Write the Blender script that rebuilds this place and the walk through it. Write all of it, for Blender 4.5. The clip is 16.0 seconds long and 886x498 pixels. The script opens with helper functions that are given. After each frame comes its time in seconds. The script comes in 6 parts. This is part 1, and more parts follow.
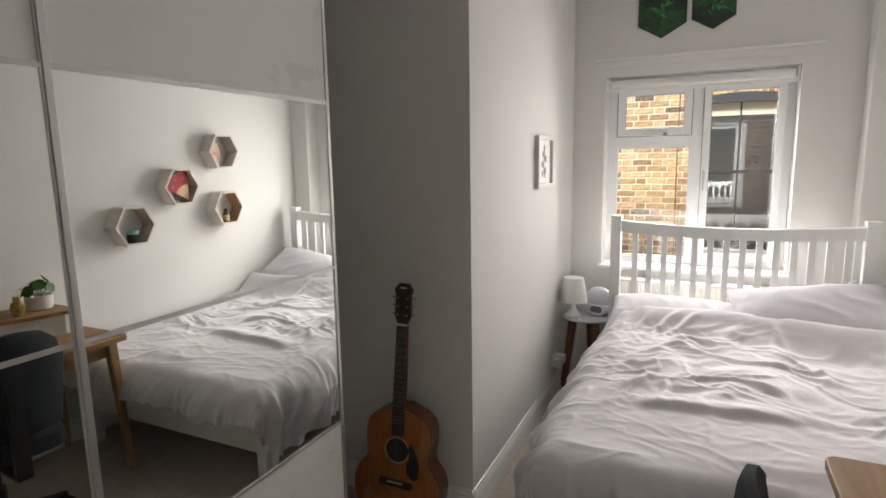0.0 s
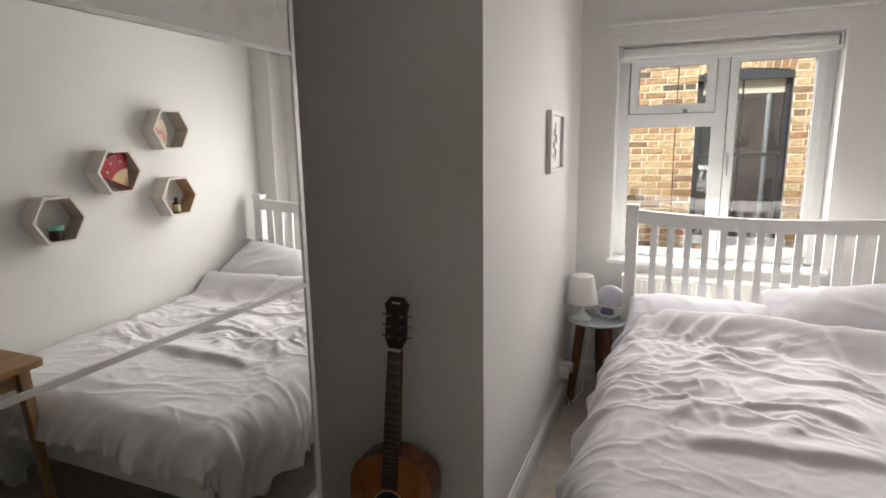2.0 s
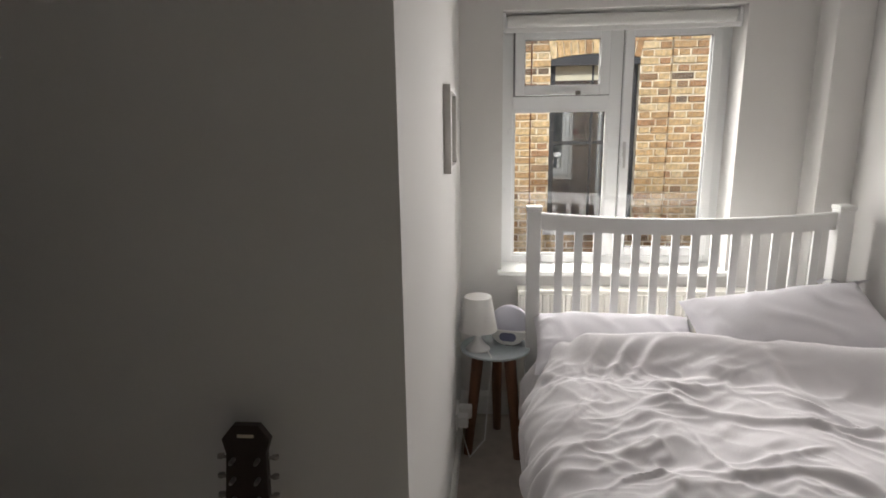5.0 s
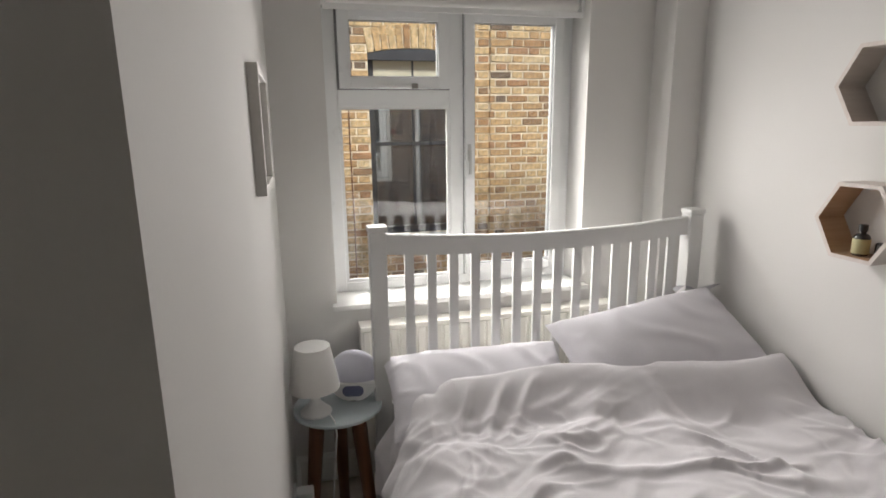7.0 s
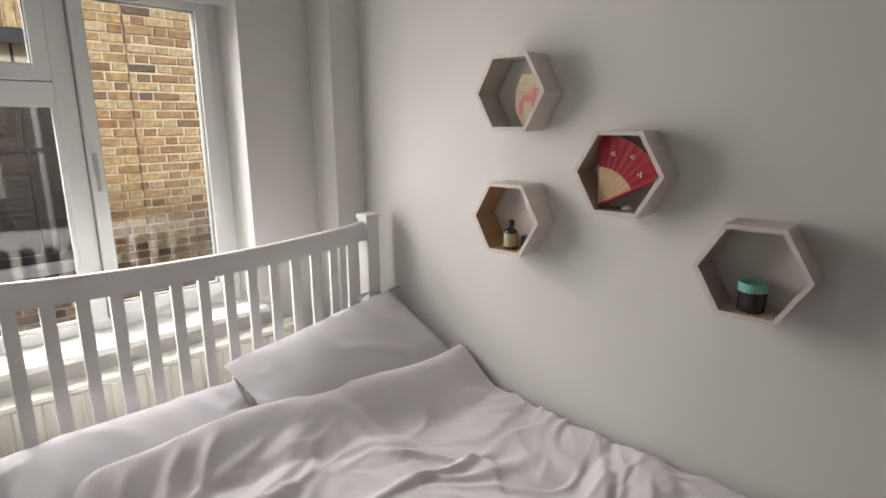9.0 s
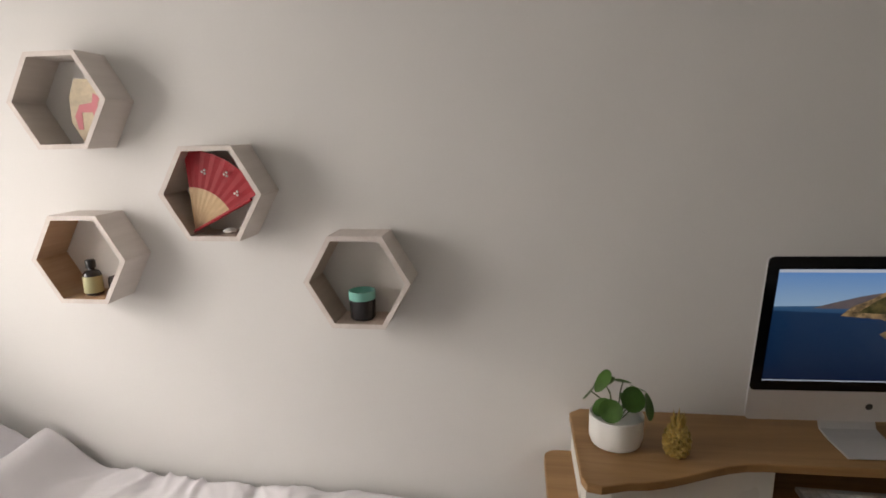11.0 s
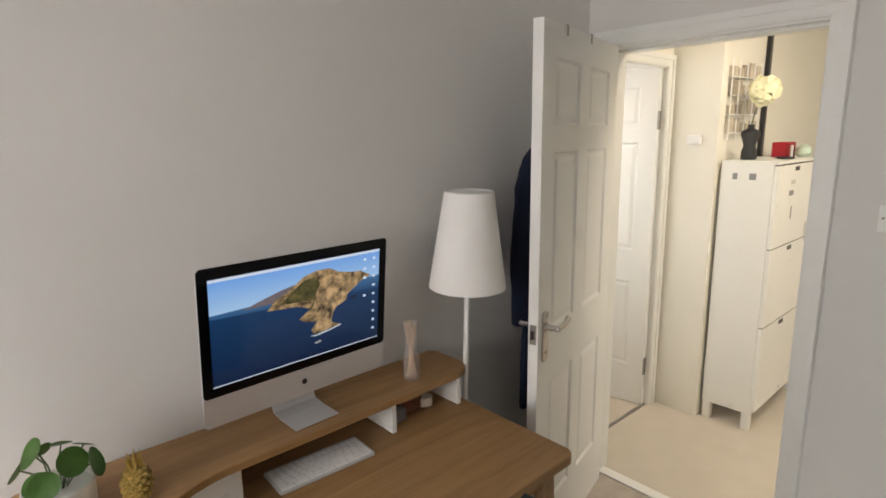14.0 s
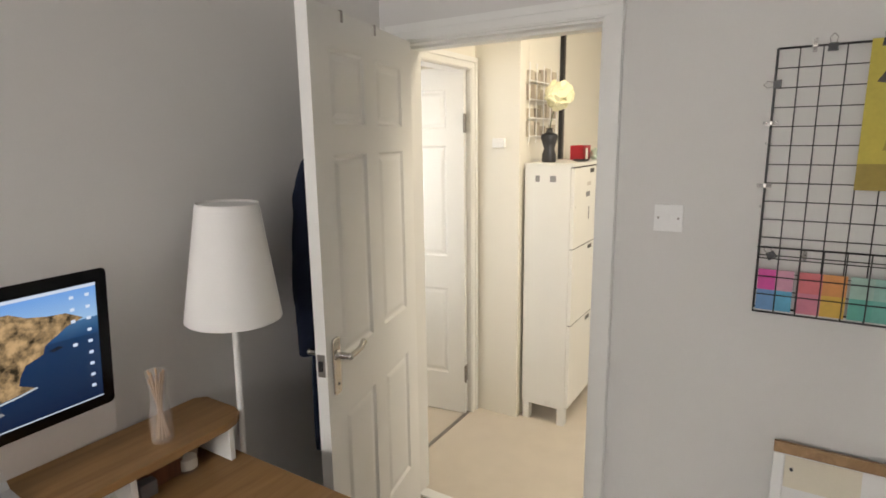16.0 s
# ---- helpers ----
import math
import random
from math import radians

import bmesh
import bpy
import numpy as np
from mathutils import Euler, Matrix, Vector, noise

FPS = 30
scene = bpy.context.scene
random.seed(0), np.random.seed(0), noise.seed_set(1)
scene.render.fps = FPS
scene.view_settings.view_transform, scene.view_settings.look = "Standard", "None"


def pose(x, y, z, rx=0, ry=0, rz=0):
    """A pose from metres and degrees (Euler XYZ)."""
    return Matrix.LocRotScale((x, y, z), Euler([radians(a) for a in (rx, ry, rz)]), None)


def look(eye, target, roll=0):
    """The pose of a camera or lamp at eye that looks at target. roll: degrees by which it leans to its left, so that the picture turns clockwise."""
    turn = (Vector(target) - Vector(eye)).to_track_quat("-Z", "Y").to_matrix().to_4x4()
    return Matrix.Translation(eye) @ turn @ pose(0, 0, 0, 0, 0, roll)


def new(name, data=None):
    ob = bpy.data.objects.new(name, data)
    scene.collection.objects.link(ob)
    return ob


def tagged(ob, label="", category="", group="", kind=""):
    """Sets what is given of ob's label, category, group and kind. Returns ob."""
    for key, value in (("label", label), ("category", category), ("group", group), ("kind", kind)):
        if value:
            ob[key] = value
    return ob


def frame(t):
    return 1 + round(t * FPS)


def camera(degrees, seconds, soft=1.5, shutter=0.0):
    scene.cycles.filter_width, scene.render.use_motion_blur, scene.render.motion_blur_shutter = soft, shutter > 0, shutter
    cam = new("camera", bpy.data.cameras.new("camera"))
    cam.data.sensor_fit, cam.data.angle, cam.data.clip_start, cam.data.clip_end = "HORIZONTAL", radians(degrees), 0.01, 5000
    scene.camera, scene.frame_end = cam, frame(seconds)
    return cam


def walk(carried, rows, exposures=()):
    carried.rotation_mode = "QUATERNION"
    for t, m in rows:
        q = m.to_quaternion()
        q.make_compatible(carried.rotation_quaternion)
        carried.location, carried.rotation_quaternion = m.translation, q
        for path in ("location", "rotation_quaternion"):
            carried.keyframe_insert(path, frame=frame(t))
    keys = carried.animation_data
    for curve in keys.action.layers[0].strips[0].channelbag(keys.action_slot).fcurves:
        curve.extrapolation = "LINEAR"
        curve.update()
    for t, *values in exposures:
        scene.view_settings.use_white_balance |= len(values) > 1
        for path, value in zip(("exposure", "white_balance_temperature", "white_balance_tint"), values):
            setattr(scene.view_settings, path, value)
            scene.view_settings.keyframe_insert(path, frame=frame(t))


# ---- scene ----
cam = camera(77.1, 16.0, 1.7)
METRES, EYE, TILT, LEAN, TURN = 3.0, 1.64, 0.0, 0.0, 25.2
ROWS = [
    (0.0, 0.0, 0.0, 0.0, -0.15, -9.06, 0.96),
    (0.5, -0.008, 0.0411, -0.0019, -0.51, -9.51, 0.9),
    (1.0, -0.0163, 0.0897, 0.0, -1.03, -9.9, 0.89),
    (1.5, -0.023, 0.132, -0.0015, -1.82, -10.31, 0.87),
    (2.0, -0.0352, 0.1812, -0.0054, -3.06, -10.78, 0.86),
    (2.5, -0.0534, 0.2319, -0.0039, -4.9, -11.31, 0.85),
    (3.0, -0.0612, 0.2712, -0.0061, -7.32, -11.76, 0.84),
    (3.5, -0.0623, 0.3138, -0.0074, -10.18, -12.0, 0.79),
    (4.0, -0.0583, 0.3693, -0.004, -13.35, -12.01, 0.79),
    (6.5, -0.0118, 0.602, -0.0066, -33.91, -12.44, 0.78),
    (7.0, 0.0151, 0.6487, -0.0041, -39.51, -12.55, 0.69),
    (7.5, 0.0395, 0.6733, -0.0031, -46.24, -12.7, 0.62),
    (8.0, 0.0655, 0.6915, -0.0023, -54.04, -12.9, 0.58),
    (10.5, 0.1326, 0.6695, -0.0004, -99.09, -12.01, 0.81),
    (11.0, 0.1428, 0.6513, -0.0018, -107.78, -11.89, 1.16),
    (11.5, 0.1438, 0.6412, -0.0055, -117.22, -11.62, 1.3),
    (12.0, 0.1413, 0.6333, -0.0037, -127.08, -12.06, 1.23),
    (12.5, 0.135, 0.6222, -0.002, -136.47, -12.22, 1.28),
    (13.0, 0.1315, 0.614, -0.0025, -144.45, -12.11, 0.92),
    (13.5, 0.1257, 0.6091, -0.0002, -151.61, -11.91, 0.82),
    (14.0, 0.1197, 0.6076, 0.0011, -157.47, -11.55, 0.84),
    (14.5, 0.1171, 0.6038, 0.0006, -162.41, -11.15, 0.85),
    (15.0, 0.1116, 0.5926, -0.001, -166.66, -10.95, 0.85),
    (15.5, 0.0971, 0.5577, -0.0036, -170.38, -11.03, 0.75),
    (16.0, 0.0791, 0.5129, -0.0052, -173.63, -11.18, 0.76),
]
EXPOSURES = [(0.0, 0.50, 6440, 11), (2.0, 0.38, 6400, 11), (4.0, 0.10, 6380, 11), (7.0, -0.20, 6400, 11), (8.2, -0.34, 6400, 11), (10.5, 0.04, 6680, 13), (11.5, 0.51, 6670, 13), (12.5, 1.02, 6640, 13), (14.5, 1.04, 6460, 12), (16.0, 1.08, 6460, 12)]
walk(cam, [(t, pose(0, 0, EYE, TILT, LEAN, TURN) @ pose(METRES * x, METRES * y, METRES * z, 90 + pitch, roll, yaw)) for t, x, y, z, yaw, pitch, roll in ROWS], EXPOSURES)

# ---- light ----
world = bpy.data.worlds.new("world")
scene.world = world
world.use_nodes = True
wn = world.node_tree
sky = wn.nodes.new("ShaderNodeTexSky")
sky.sky_type, sky.sun_disc = "NISHITA", False
sky.sun_elevation, sky.sun_rotation = radians(48), radians(200)
wn.links.new(sky.outputs[0], wn.nodes["Background"].inputs[0])
wn.nodes["Background"].inputs[1].default_value = 0.15

sun = new("sun", bpy.data.lights.new("sun", "SUN"))
sun.data.energy, sun.data.angle, sun.data.color = 3.6, radians(12), (1.0, 0.96, 0.9)
sun.matrix_world = look((2, -4, 9), (0, 6.8, 1.0))

# added area lamp above window and light well, standing in for open sky
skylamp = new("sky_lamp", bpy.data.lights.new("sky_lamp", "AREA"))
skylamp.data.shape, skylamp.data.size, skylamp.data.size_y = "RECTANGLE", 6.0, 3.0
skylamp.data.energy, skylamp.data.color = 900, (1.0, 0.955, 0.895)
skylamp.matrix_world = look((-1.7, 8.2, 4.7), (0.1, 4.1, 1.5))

# added area lamp in the window opening, standing in for skylight, turned east
window_lamp = new("window_lamp", bpy.data.lights.new("window_lamp", "AREA"))
window_lamp.data.shape, window_lamp.data.size, window_lamp.data.size_y = "RECTANGLE", 0.96, 1.2
window_lamp.data.energy, window_lamp.data.color = 15.5, (1.0, 0.955, 0.90)
window_lamp.data.spread = radians(145)
window_lamp.matrix_world = look((-0.08, 4.17, 1.49), (0.62, 0.6, 1.36))

# hall light, its sources unseen: an added ceiling lamp and two added side lamps
added_hall_lamp = new("added_hall_lamp", bpy.data.lights.new("added_hall_lamp", "AREA"))
added_hall_lamp.data.shape, added_hall_lamp.data.size, added_hall_lamp.data.size_y = "RECTANGLE", 1.2, 0.6
added_hall_lamp.data.energy, added_hall_lamp.data.color = 12.0, (1.0, 0.86, 0.63)
added_hall_lamp.matrix_world = look((-0.35, -0.95, 2.56), (-0.35, -0.95, 0))
# added to brighten the cabinet front and bedroom door from the side
hall_side_fill = new("added_hall_side_lamp", bpy.data.lights.new("added_hall_side_lamp", "AREA"))
hall_side_fill.data.shape, hall_side_fill.data.size, hall_side_fill.data.size_y = "RECTANGLE", 1.1, 1.1
hall_side_fill.data.energy, hall_side_fill.data.color = 4.6, (1.0, 0.90, 0.74)
hall_side_fill.matrix_world = look((-1.62, -1.7, 1.5), (1.0, -1.7, 1.4))
# added to whiten the open door leaf across the hall
far_fill = new("added_far_room_lamp", bpy.data.lights.new("added_far_room_lamp", "AREA"))
far_fill.data.shape, far_fill.data.size, far_fill.data.size_y = "RECTANGLE", 0.6, 1.1
far_fill.data.energy, far_fill.data.color = 3.7, (1.0, 0.92, 0.82)
far_fill.matrix_world = look((1.65, -0.44, 1.5), (1.65, -2.0, 1.3))


# ---- materials ----
def surface(name, base, rough=0.5, metal=0.0, vary=0.06, scale=6.0, fine=90.0, bump=0.08, spec=0.5, stretch=(1, 1, 1), sheen=0.0, random_tint=0.0):
    m = bpy.data.materials.new(name)
    m.use_nodes = True
    t = m.node_tree
    n, l = t.nodes, t.links
    b = n["Principled BSDF"]
    co = n.new("ShaderNodeTexCoord")
    mp = n.new("ShaderNodeMapping")
    mp.inputs["Scale"].default_value = stretch
    l.new(co.outputs["Object"], mp.inputs[0])
    a = n.new("ShaderNodeTexNoise")
    a.inputs["Scale"].default_value, a.inputs["Detail"].default_value = scale, 5
    f = n.new("ShaderNodeTexNoise")
    f.inputs["Scale"].default_value, f.inputs["Detail"].default_value = fine, 4
    l.new(mp.outputs[0], a.inputs["Vector"])
    l.new(mp.outputs[0], f.inputs["Vector"])
    r = n.new("ShaderNodeValToRGB")
    r.color_ramp.elements[0].position, r.color_ramp.elements[1].position = 0.3, 0.7
    r.color_ramp.elements[0].color = (*[c * (1 - vary) for c in base], 1)
    r.color_ramp.elements[1].color = (*[min(1, c * (1 + vary)) for c in base], 1)
    mx = n.new("ShaderNodeMath")
    mx.operation = "MULTIPLY_ADD"
    mx.inputs[1].default_value = 0.35
    l.new(f.outputs[0], mx.inputs[0])
    half = n.new("ShaderNodeMath")
    half.operation = "MULTIPLY_ADD"
    half.inputs[1].default_value, half.inputs[2].default_value = 0.8, -0.07
    l.new(a.outputs[0], half.inputs[0])
    l.new(half.outputs[0], mx.inputs[2])
    l.new(mx.outputs[0], r.inputs[0])
    colour = r.outputs[0]
    if random_tint:
        oi = n.new("ShaderNodeObjectInfo")
        hs = n.new("ShaderNodeHueSaturation")
        mr = n.new("ShaderNodeMapRange")
        mr.inputs[3].default_value, mr.inputs[4].default_value = 1 - random_tint, 1 + random_tint
        l.new(oi.outputs["Random"], mr.inputs[0])
        l.new(mr.outputs[0], hs.inputs["Value"])
        l.new(colour, hs.inputs["Color"])
        colour = hs.outputs[0]
    l.new(colour, b.inputs["Base Color"])
    rr = n.new("ShaderNodeMapRange")
    rr.inputs[3].default_value, rr.inputs[4].default_value = max(0.02, rough - 0.08), min(1, rough + 0.08)
    l.new(a.outputs[0], rr.inputs[0])
    l.new(rr.outputs[0], b.inputs["Roughness"])
    b.inputs["Metallic"].default_value = metal
    b.inputs["Specular IOR Level"].default_value = spec
    if sheen:
        b.inputs["Sheen Weight"].default_value = sheen
    if bump:
        bp = n.new("ShaderNodeBump")
        bp.inputs["Strength"].default_value, bp.inputs["Distance"].default_value = bump, 0.004
        l.new(f.outputs[0], bp.inputs["Height"])
        l.new(bp.outputs[0], b.inputs["Normal"])
    return m


def wood(name, dark, light, along="Y", rough=0.45, grain=9.0):
    m = surface(name, light, rough, vary=0.1, scale=3, bump=0)
    t = m.node_tree
    n, l = t.nodes, t.links
    b = n["Principled BSDF"]
    co = n.new("ShaderNodeTexCoord")
    mp = n.new("ShaderNodeMapping")
    s = {"X": (0.6, grain, grain), "Y": (grain, 0.6, grain), "Z": (grain, grain, 0.6)}[along]
    mp.inputs["Scale"].default_value = s
    l.new(co.outputs["Object"], mp.inputs[0])
    a = n.new("ShaderNodeTexNoise")
    a.inputs["Scale"].default_value, a.inputs["Detail"].default_value, a.inputs["Distortion"].default_value = 2.2, 8, 0.8
    a.inputs["Roughness"].default_value = 0.62
    l.new(mp.outputs[0], a.inputs["Vector"])
    r = n.new("ShaderNodeValToRGB")
    r.color_ramp.elements[0].position, r.color_ramp.elements[1].position = 0.32, 0.68
    r.color_ramp.elements[0].color, r.color_ramp.elements[1].color = (*dark, 1), (*light, 1)
    l.new(a.outputs[0], r.inputs[0])
    l.new(r.outputs[0], b.inputs["Base Color"])
    bp = n.new("ShaderNodeBump")
    bp.inputs["Strength"].default_value, bp.inputs["Distance"].default_value = 0.12, 0.002
    l.new(a.outputs[0], bp.inputs["Height"])
    l.new(bp.outputs[0], b.inputs["Normal"])
    return m


def glass(name, tint=(0.95, 0.98, 0.97), rough=0.0):
    m = bpy.data.materials.new(name)
    m.use_nodes = True
    b = m.node_tree.nodes["Principled BSDF"]
    b.inputs["Base Color"].default_value = (*tint, 1)
    b.inputs["Transmission Weight"].default_value, b.inputs["Roughness"].default_value, b.inputs["IOR"].default_value = 1, rough, 1.45
    return m


def glow(name, colour, strength, vary=None, scale=20.0):
    m = bpy.data.materials.new(name)
    m.use_nodes = True
    t = m.node_tree
    b = t.nodes["Principled BSDF"]
    b.inputs["Base Color"].default_value = (0.01, 0.01, 0.01, 1)
    b.inputs["Roughness"].default_value = 0.15
    b.inputs["Emission Strength"].default_value = strength
    b.inputs["Emission Color"].default_value = (*colour, 1)
    if vary:
        co = t.nodes.new("ShaderNodeTexCoord")
        a = t.nodes.new("ShaderNodeTexNoise")
        a.inputs["Scale"].default_value, a.inputs["Detail"].default_value = scale, 8
        a.inputs["Roughness"].default_value = 0.65
        t.links.new(co.outputs["Object"], a.inputs["Vector"])
        r = t.nodes.new("ShaderNodeValToRGB")
        r.color_ramp.elements[0].position, r.color_ramp.elements[1].position = 0.36, 0.64
        r.color_ramp.elements[0].color, r.color_ramp.elements[1].color = (*colour, 1), (*vary, 1)
        t.links.new(a.outputs[0], r.inputs[0])
        t.links.new(r.outputs[0], b.inputs["Emission Color"])
    return m


PAINT = surface("wall_paint", (0.72, 0.708, 0.69), 0.75, vary=0.018, scale=2.0, fine=160, bump=0.05, spec=0.3)
CEIL = surface("ceiling_paint", (0.78, 0.775, 0.76), 0.85, vary=0.012, scale=2.0, bump=0.04, spec=0.2)
GLOSS = surface("white_gloss_paint", (0.82, 0.82, 0.80), 0.38, vary=0.015, scale=5, fine=60, bump=0.03)
BEDPAINT = surface("white_bed_paint", (0.72, 0.72, 0.71), 0.45, vary=0.02, scale=6, fine=70, bump=0.04)
PLASTIC = surface("white_plastic", (0.84, 0.84, 0.83), 0.35, vary=0.01, bump=0.0)
UPVC = surface("white_window_plastic", (0.84, 0.85, 0.85), 0.3, vary=0.01, bump=0.0)
CARPET = surface("beige_carpet", (0.50, 0.445, 0.39), 0.95, vary=0.14, scale=14, fine=420, bump=0.7, spec=0.1, sheen=0.2)
HALLCARPET = surface("cream_carpet", (0.60, 0.54, 0.46), 0.95, vary=0.035, scale=9, fine=420, bump=0.6, spec=0.1, sheen=0.2)
LINEN = surface("white_cotton", (0.695, 0.675, 0.70), 0.85, vary=0.025, scale=8, fine=500, bump=0.12, spec=0.15, sheen=0.15)
CASE = surface("pale_grey_cotton", (0.66, 0.645, 0.685), 0.85, vary=0.025, scale=8, fine=500, bump=0.12, spec=0.15, sheen=0.15)
MATTRESS = surface("mattress_fabric", (0.72, 0.70, 0.68), 0.9, vary=0.04)
OAK = wood("oiled_oak", (0.245, 0.130, 0.049), (0.395, 0.230, 0.095), "Y", 0.5)
OAKLEG = wood("oak_leg", (0.27, 0.15, 0.07), (0.40, 0.245, 0.125), "Z", 0.45)
DARKWOOD = wood("dark_stained_wood", (0.11, 0.042, 0.020), (0.23, 0.095, 0.046), "Z", 0.4)
PLY = wood("whitewashed_wood", (0.61, 0.55, 0.51), (0.72, 0.66, 0.62), "X", 0.6)
PLYIN = wood("bare_pine", (0.42, 0.26, 0.15), (0.56, 0.38, 0.24), "X", 0.55)
SPRUCE = wood("amber_spruce", (0.27, 0.093, 0.022), (0.38, 0.145, 0.038), "Z", 0.28, 16)
MAHOGANY = wood("dark_guitar_side", (0.09, 0.03, 0.015), (0.17, 0.06, 0.03), "Z", 0.25)
EBONY = surface("dark_fretboard", (0.035, 0.022, 0.017), 0.4, vary=0.15, bump=0.03)
BLACK = surface("black_plastic", (0.018, 0.018, 0.02), 0.35, vary=0.1, bump=0.02)
NAVY = surface("dark_navy_wool", (0.008, 0.012, 0.028), 0.9, vary=0.2, scale=12, fine=300, bump=0.3, spec=0.2)
CHARCOAL = surface("charcoal_mesh_fabric", (0.030, 0.035, 0.040), 0.85, vary=0.15, scale=20, fine=300, bump=0.3, spec=0.2)
ALU = surface("brushed_aluminium", (0.70, 0.70, 0.71), 0.38, 0.55, vary=0.03, bump=0.02)
ALUFRAME = surface("satin_aluminium_frame", (0.62, 0.62, 0.61), 0.35, 0.8, vary=0.03, bump=0.0)
CHROME = surface("worn_chrome", (0.52, 0.50, 0.47), 0.2, 1.0, vary=0.05, bump=0.02)
STEEL = surface("dull_steel", (0.33, 0.31, 0.29), 0.35, 1.0, vary=0.1, bump=0.05)
PANEL = surface("white_wardrobe_panel", (0.80, 0.80, 0.77), 0.3, vary=0.01, bump=0.0)
STEELGREY = surface("grey_washed_frame", (0.62, 0.60, 0.57), 0.5, vary=0.08, bump=0.05)
# serves the glazing gaskets and the shade painted into the sash gaps
GASKETSHADE = surface("grey_gasket_and_gap_shade", (0.30, 0.30, 0.30), 0.6, vary=0.05, bump=0.0)
FABRICSHADE = surface("white_paper_shade", (0.82, 0.81, 0.79), 0.8, vary=0.02, fine=250, bump=0.08)
GOLD = surface("gold_ceramic", (0.46, 0.33, 0.095), 0.28, 0.5, vary=0.1, bump=0.0)
POT = surface("white_ceramic", (0.80, 0.79, 0.76), 0.3, vary=0.02, bump=0.0)
SOIL = surface("dark_soil", (0.03, 0.022, 0.016), 0.95, vary=0.4, scale=60, bump=0.8)
LEAF = surface("green_leaf", (0.085, 0.20, 0.035), 0.35, vary=0.25, scale=20, bump=0.05)
STEM = surface("plant_stem", (0.10, 0.13, 0.06), 0.5, vary=0.1)
RED = surface("red_paper", (0.35, 0.006, 0.016), 0.6, vary=0.06)
REED = surface("tan_reed", (0.50, 0.32, 0.18), 0.6, vary=0.15)
BAMBOO = surface("bamboo_ribs", (0.62, 0.43, 0.24), 0.55, vary=0.1)
TEAL = surface("mint_glaze", (0.20, 0.48, 0.41), 0.3, vary=0.05)
DARKGLASS = surface("smoked_glass", (0.03, 0.028, 0.03), 0.1, vary=0.1, bump=0.0)
OLIVE = surface("olive_label", (0.42, 0.40, 0.22), 0.45, vary=0.06)
PINK = surface("pink_ink", (0.72, 0.27, 0.30), 0.6)
CREAM = surface("cream_paper", (0.74, 0.68, 0.55), 0.7, vary=0.03)
WHITEPAPER = surface("white_paper", (0.80, 0.79, 0.77), 0.7, vary=0.02)
GREYINK = surface("grey_ink", (0.25, 0.25, 0.26), 0.7)
WIRE = surface("black_wire", (0.015, 0.015, 0.016), 0.45, vary=0.1, bump=0.0)
YELLOW = surface("yellow_poster", (0.55, 0.46, 0.07), 0.6, vary=0.12, scale=10)
YELLOWDARK = surface("ochre_print", (0.36, 0.27, 0.05), 0.6, vary=0.15, scale=14)
JUNGLE = surface("leaf_print", (0.012, 0.060, 0.018), 0.5, vary=0.8, scale=26, fine=60, bump=0.0)
LEAFLIGHT = surface("bright_leaf_print", (0.035, 0.20, 0.045), 0.5, vary=0.5, scale=40, bump=0.0)
LEAFDEEP = surface("deep_leaf_print", (0.012, 0.085, 0.030), 0.5, vary=0.5, scale=40, bump=0.0)
JUNGLEDARK = surface("dark_leaf_print", (0.006, 0.02, 0.014), 0.4, vary=0.5, scale=26, bump=0.0)
RADIATOR = surface("radiator_enamel", (0.82, 0.80, 0.74), 0.35, vary=0.01, bump=0.0)
MORTAR = surface("lime_mortar", (0.80, 0.70, 0.53), 0.95, vary=0.2, scale=12, bump=0.6)


def brick_clay(name, island):
    """Mixed stock bricks: each piece takes its own clay colour, with soot and pale bloom on top."""
    m = surface(name, (0.42, 0.30, 0.17), 0.9, vary=0.5, scale=26, fine=140, bump=0.8, spec=0.2)
    t = m.node_tree
    n, l = t.nodes, t.links
    b = n["Principled BSDF"]
    own = b.inputs["Base Color"].links[0].from_socket
    src = n.new("ShaderNodeNewGeometry").outputs["Random Per Island"] if island else n.new("ShaderNodeObjectInfo").outputs["Random"]
    r = n.new("ShaderNodeValToRGB")
    r.color_ramp.interpolation = "CONSTANT"
    clays = ((0.0, (0.53, 0.355, 0.18)), (0.20, (0.57, 0.41, 0.22)), (0.40, (0.45, 0.29, 0.145)), (0.56, (0.58, 0.44, 0.255)), (0.70, (0.37, 0.22, 0.11)), (0.82, (0.29, 0.185, 0.105)), (0.92, (0.39, 0.225, 0.12)), (0.97, (0.18, 0.13, 0.09)))
    while len(r.color_ramp.elements) < len(clays):
        r.color_ramp.elements.new(0.5)
    for e, (p, c) in zip(r.color_ramp.elements, clays):
        e.position, e.color = p, (*c, 1)
    l.new(src, r.inputs[0])
    x = n.new("ShaderNodeMix")
    x.data_type, x.blend_type = "RGBA", "MULTIPLY"
    x.inputs[0].default_value = 1.0
    l.new(r.outputs[0], x.inputs[6])
    g = n.new("ShaderNodeMix")
    g.data_type, g.blend_type = "RGBA", "DIVIDE"
    g.inputs[0].default_value = 1.0
    l.new(own, g.inputs[6])
    g.inputs[7].default_value = (0.42, 0.30, 0.17, 1)
    l.new(g.outputs[2], x.inputs[7])
    l.new(x.outputs[2], b.inputs["Base Color"])
    return m


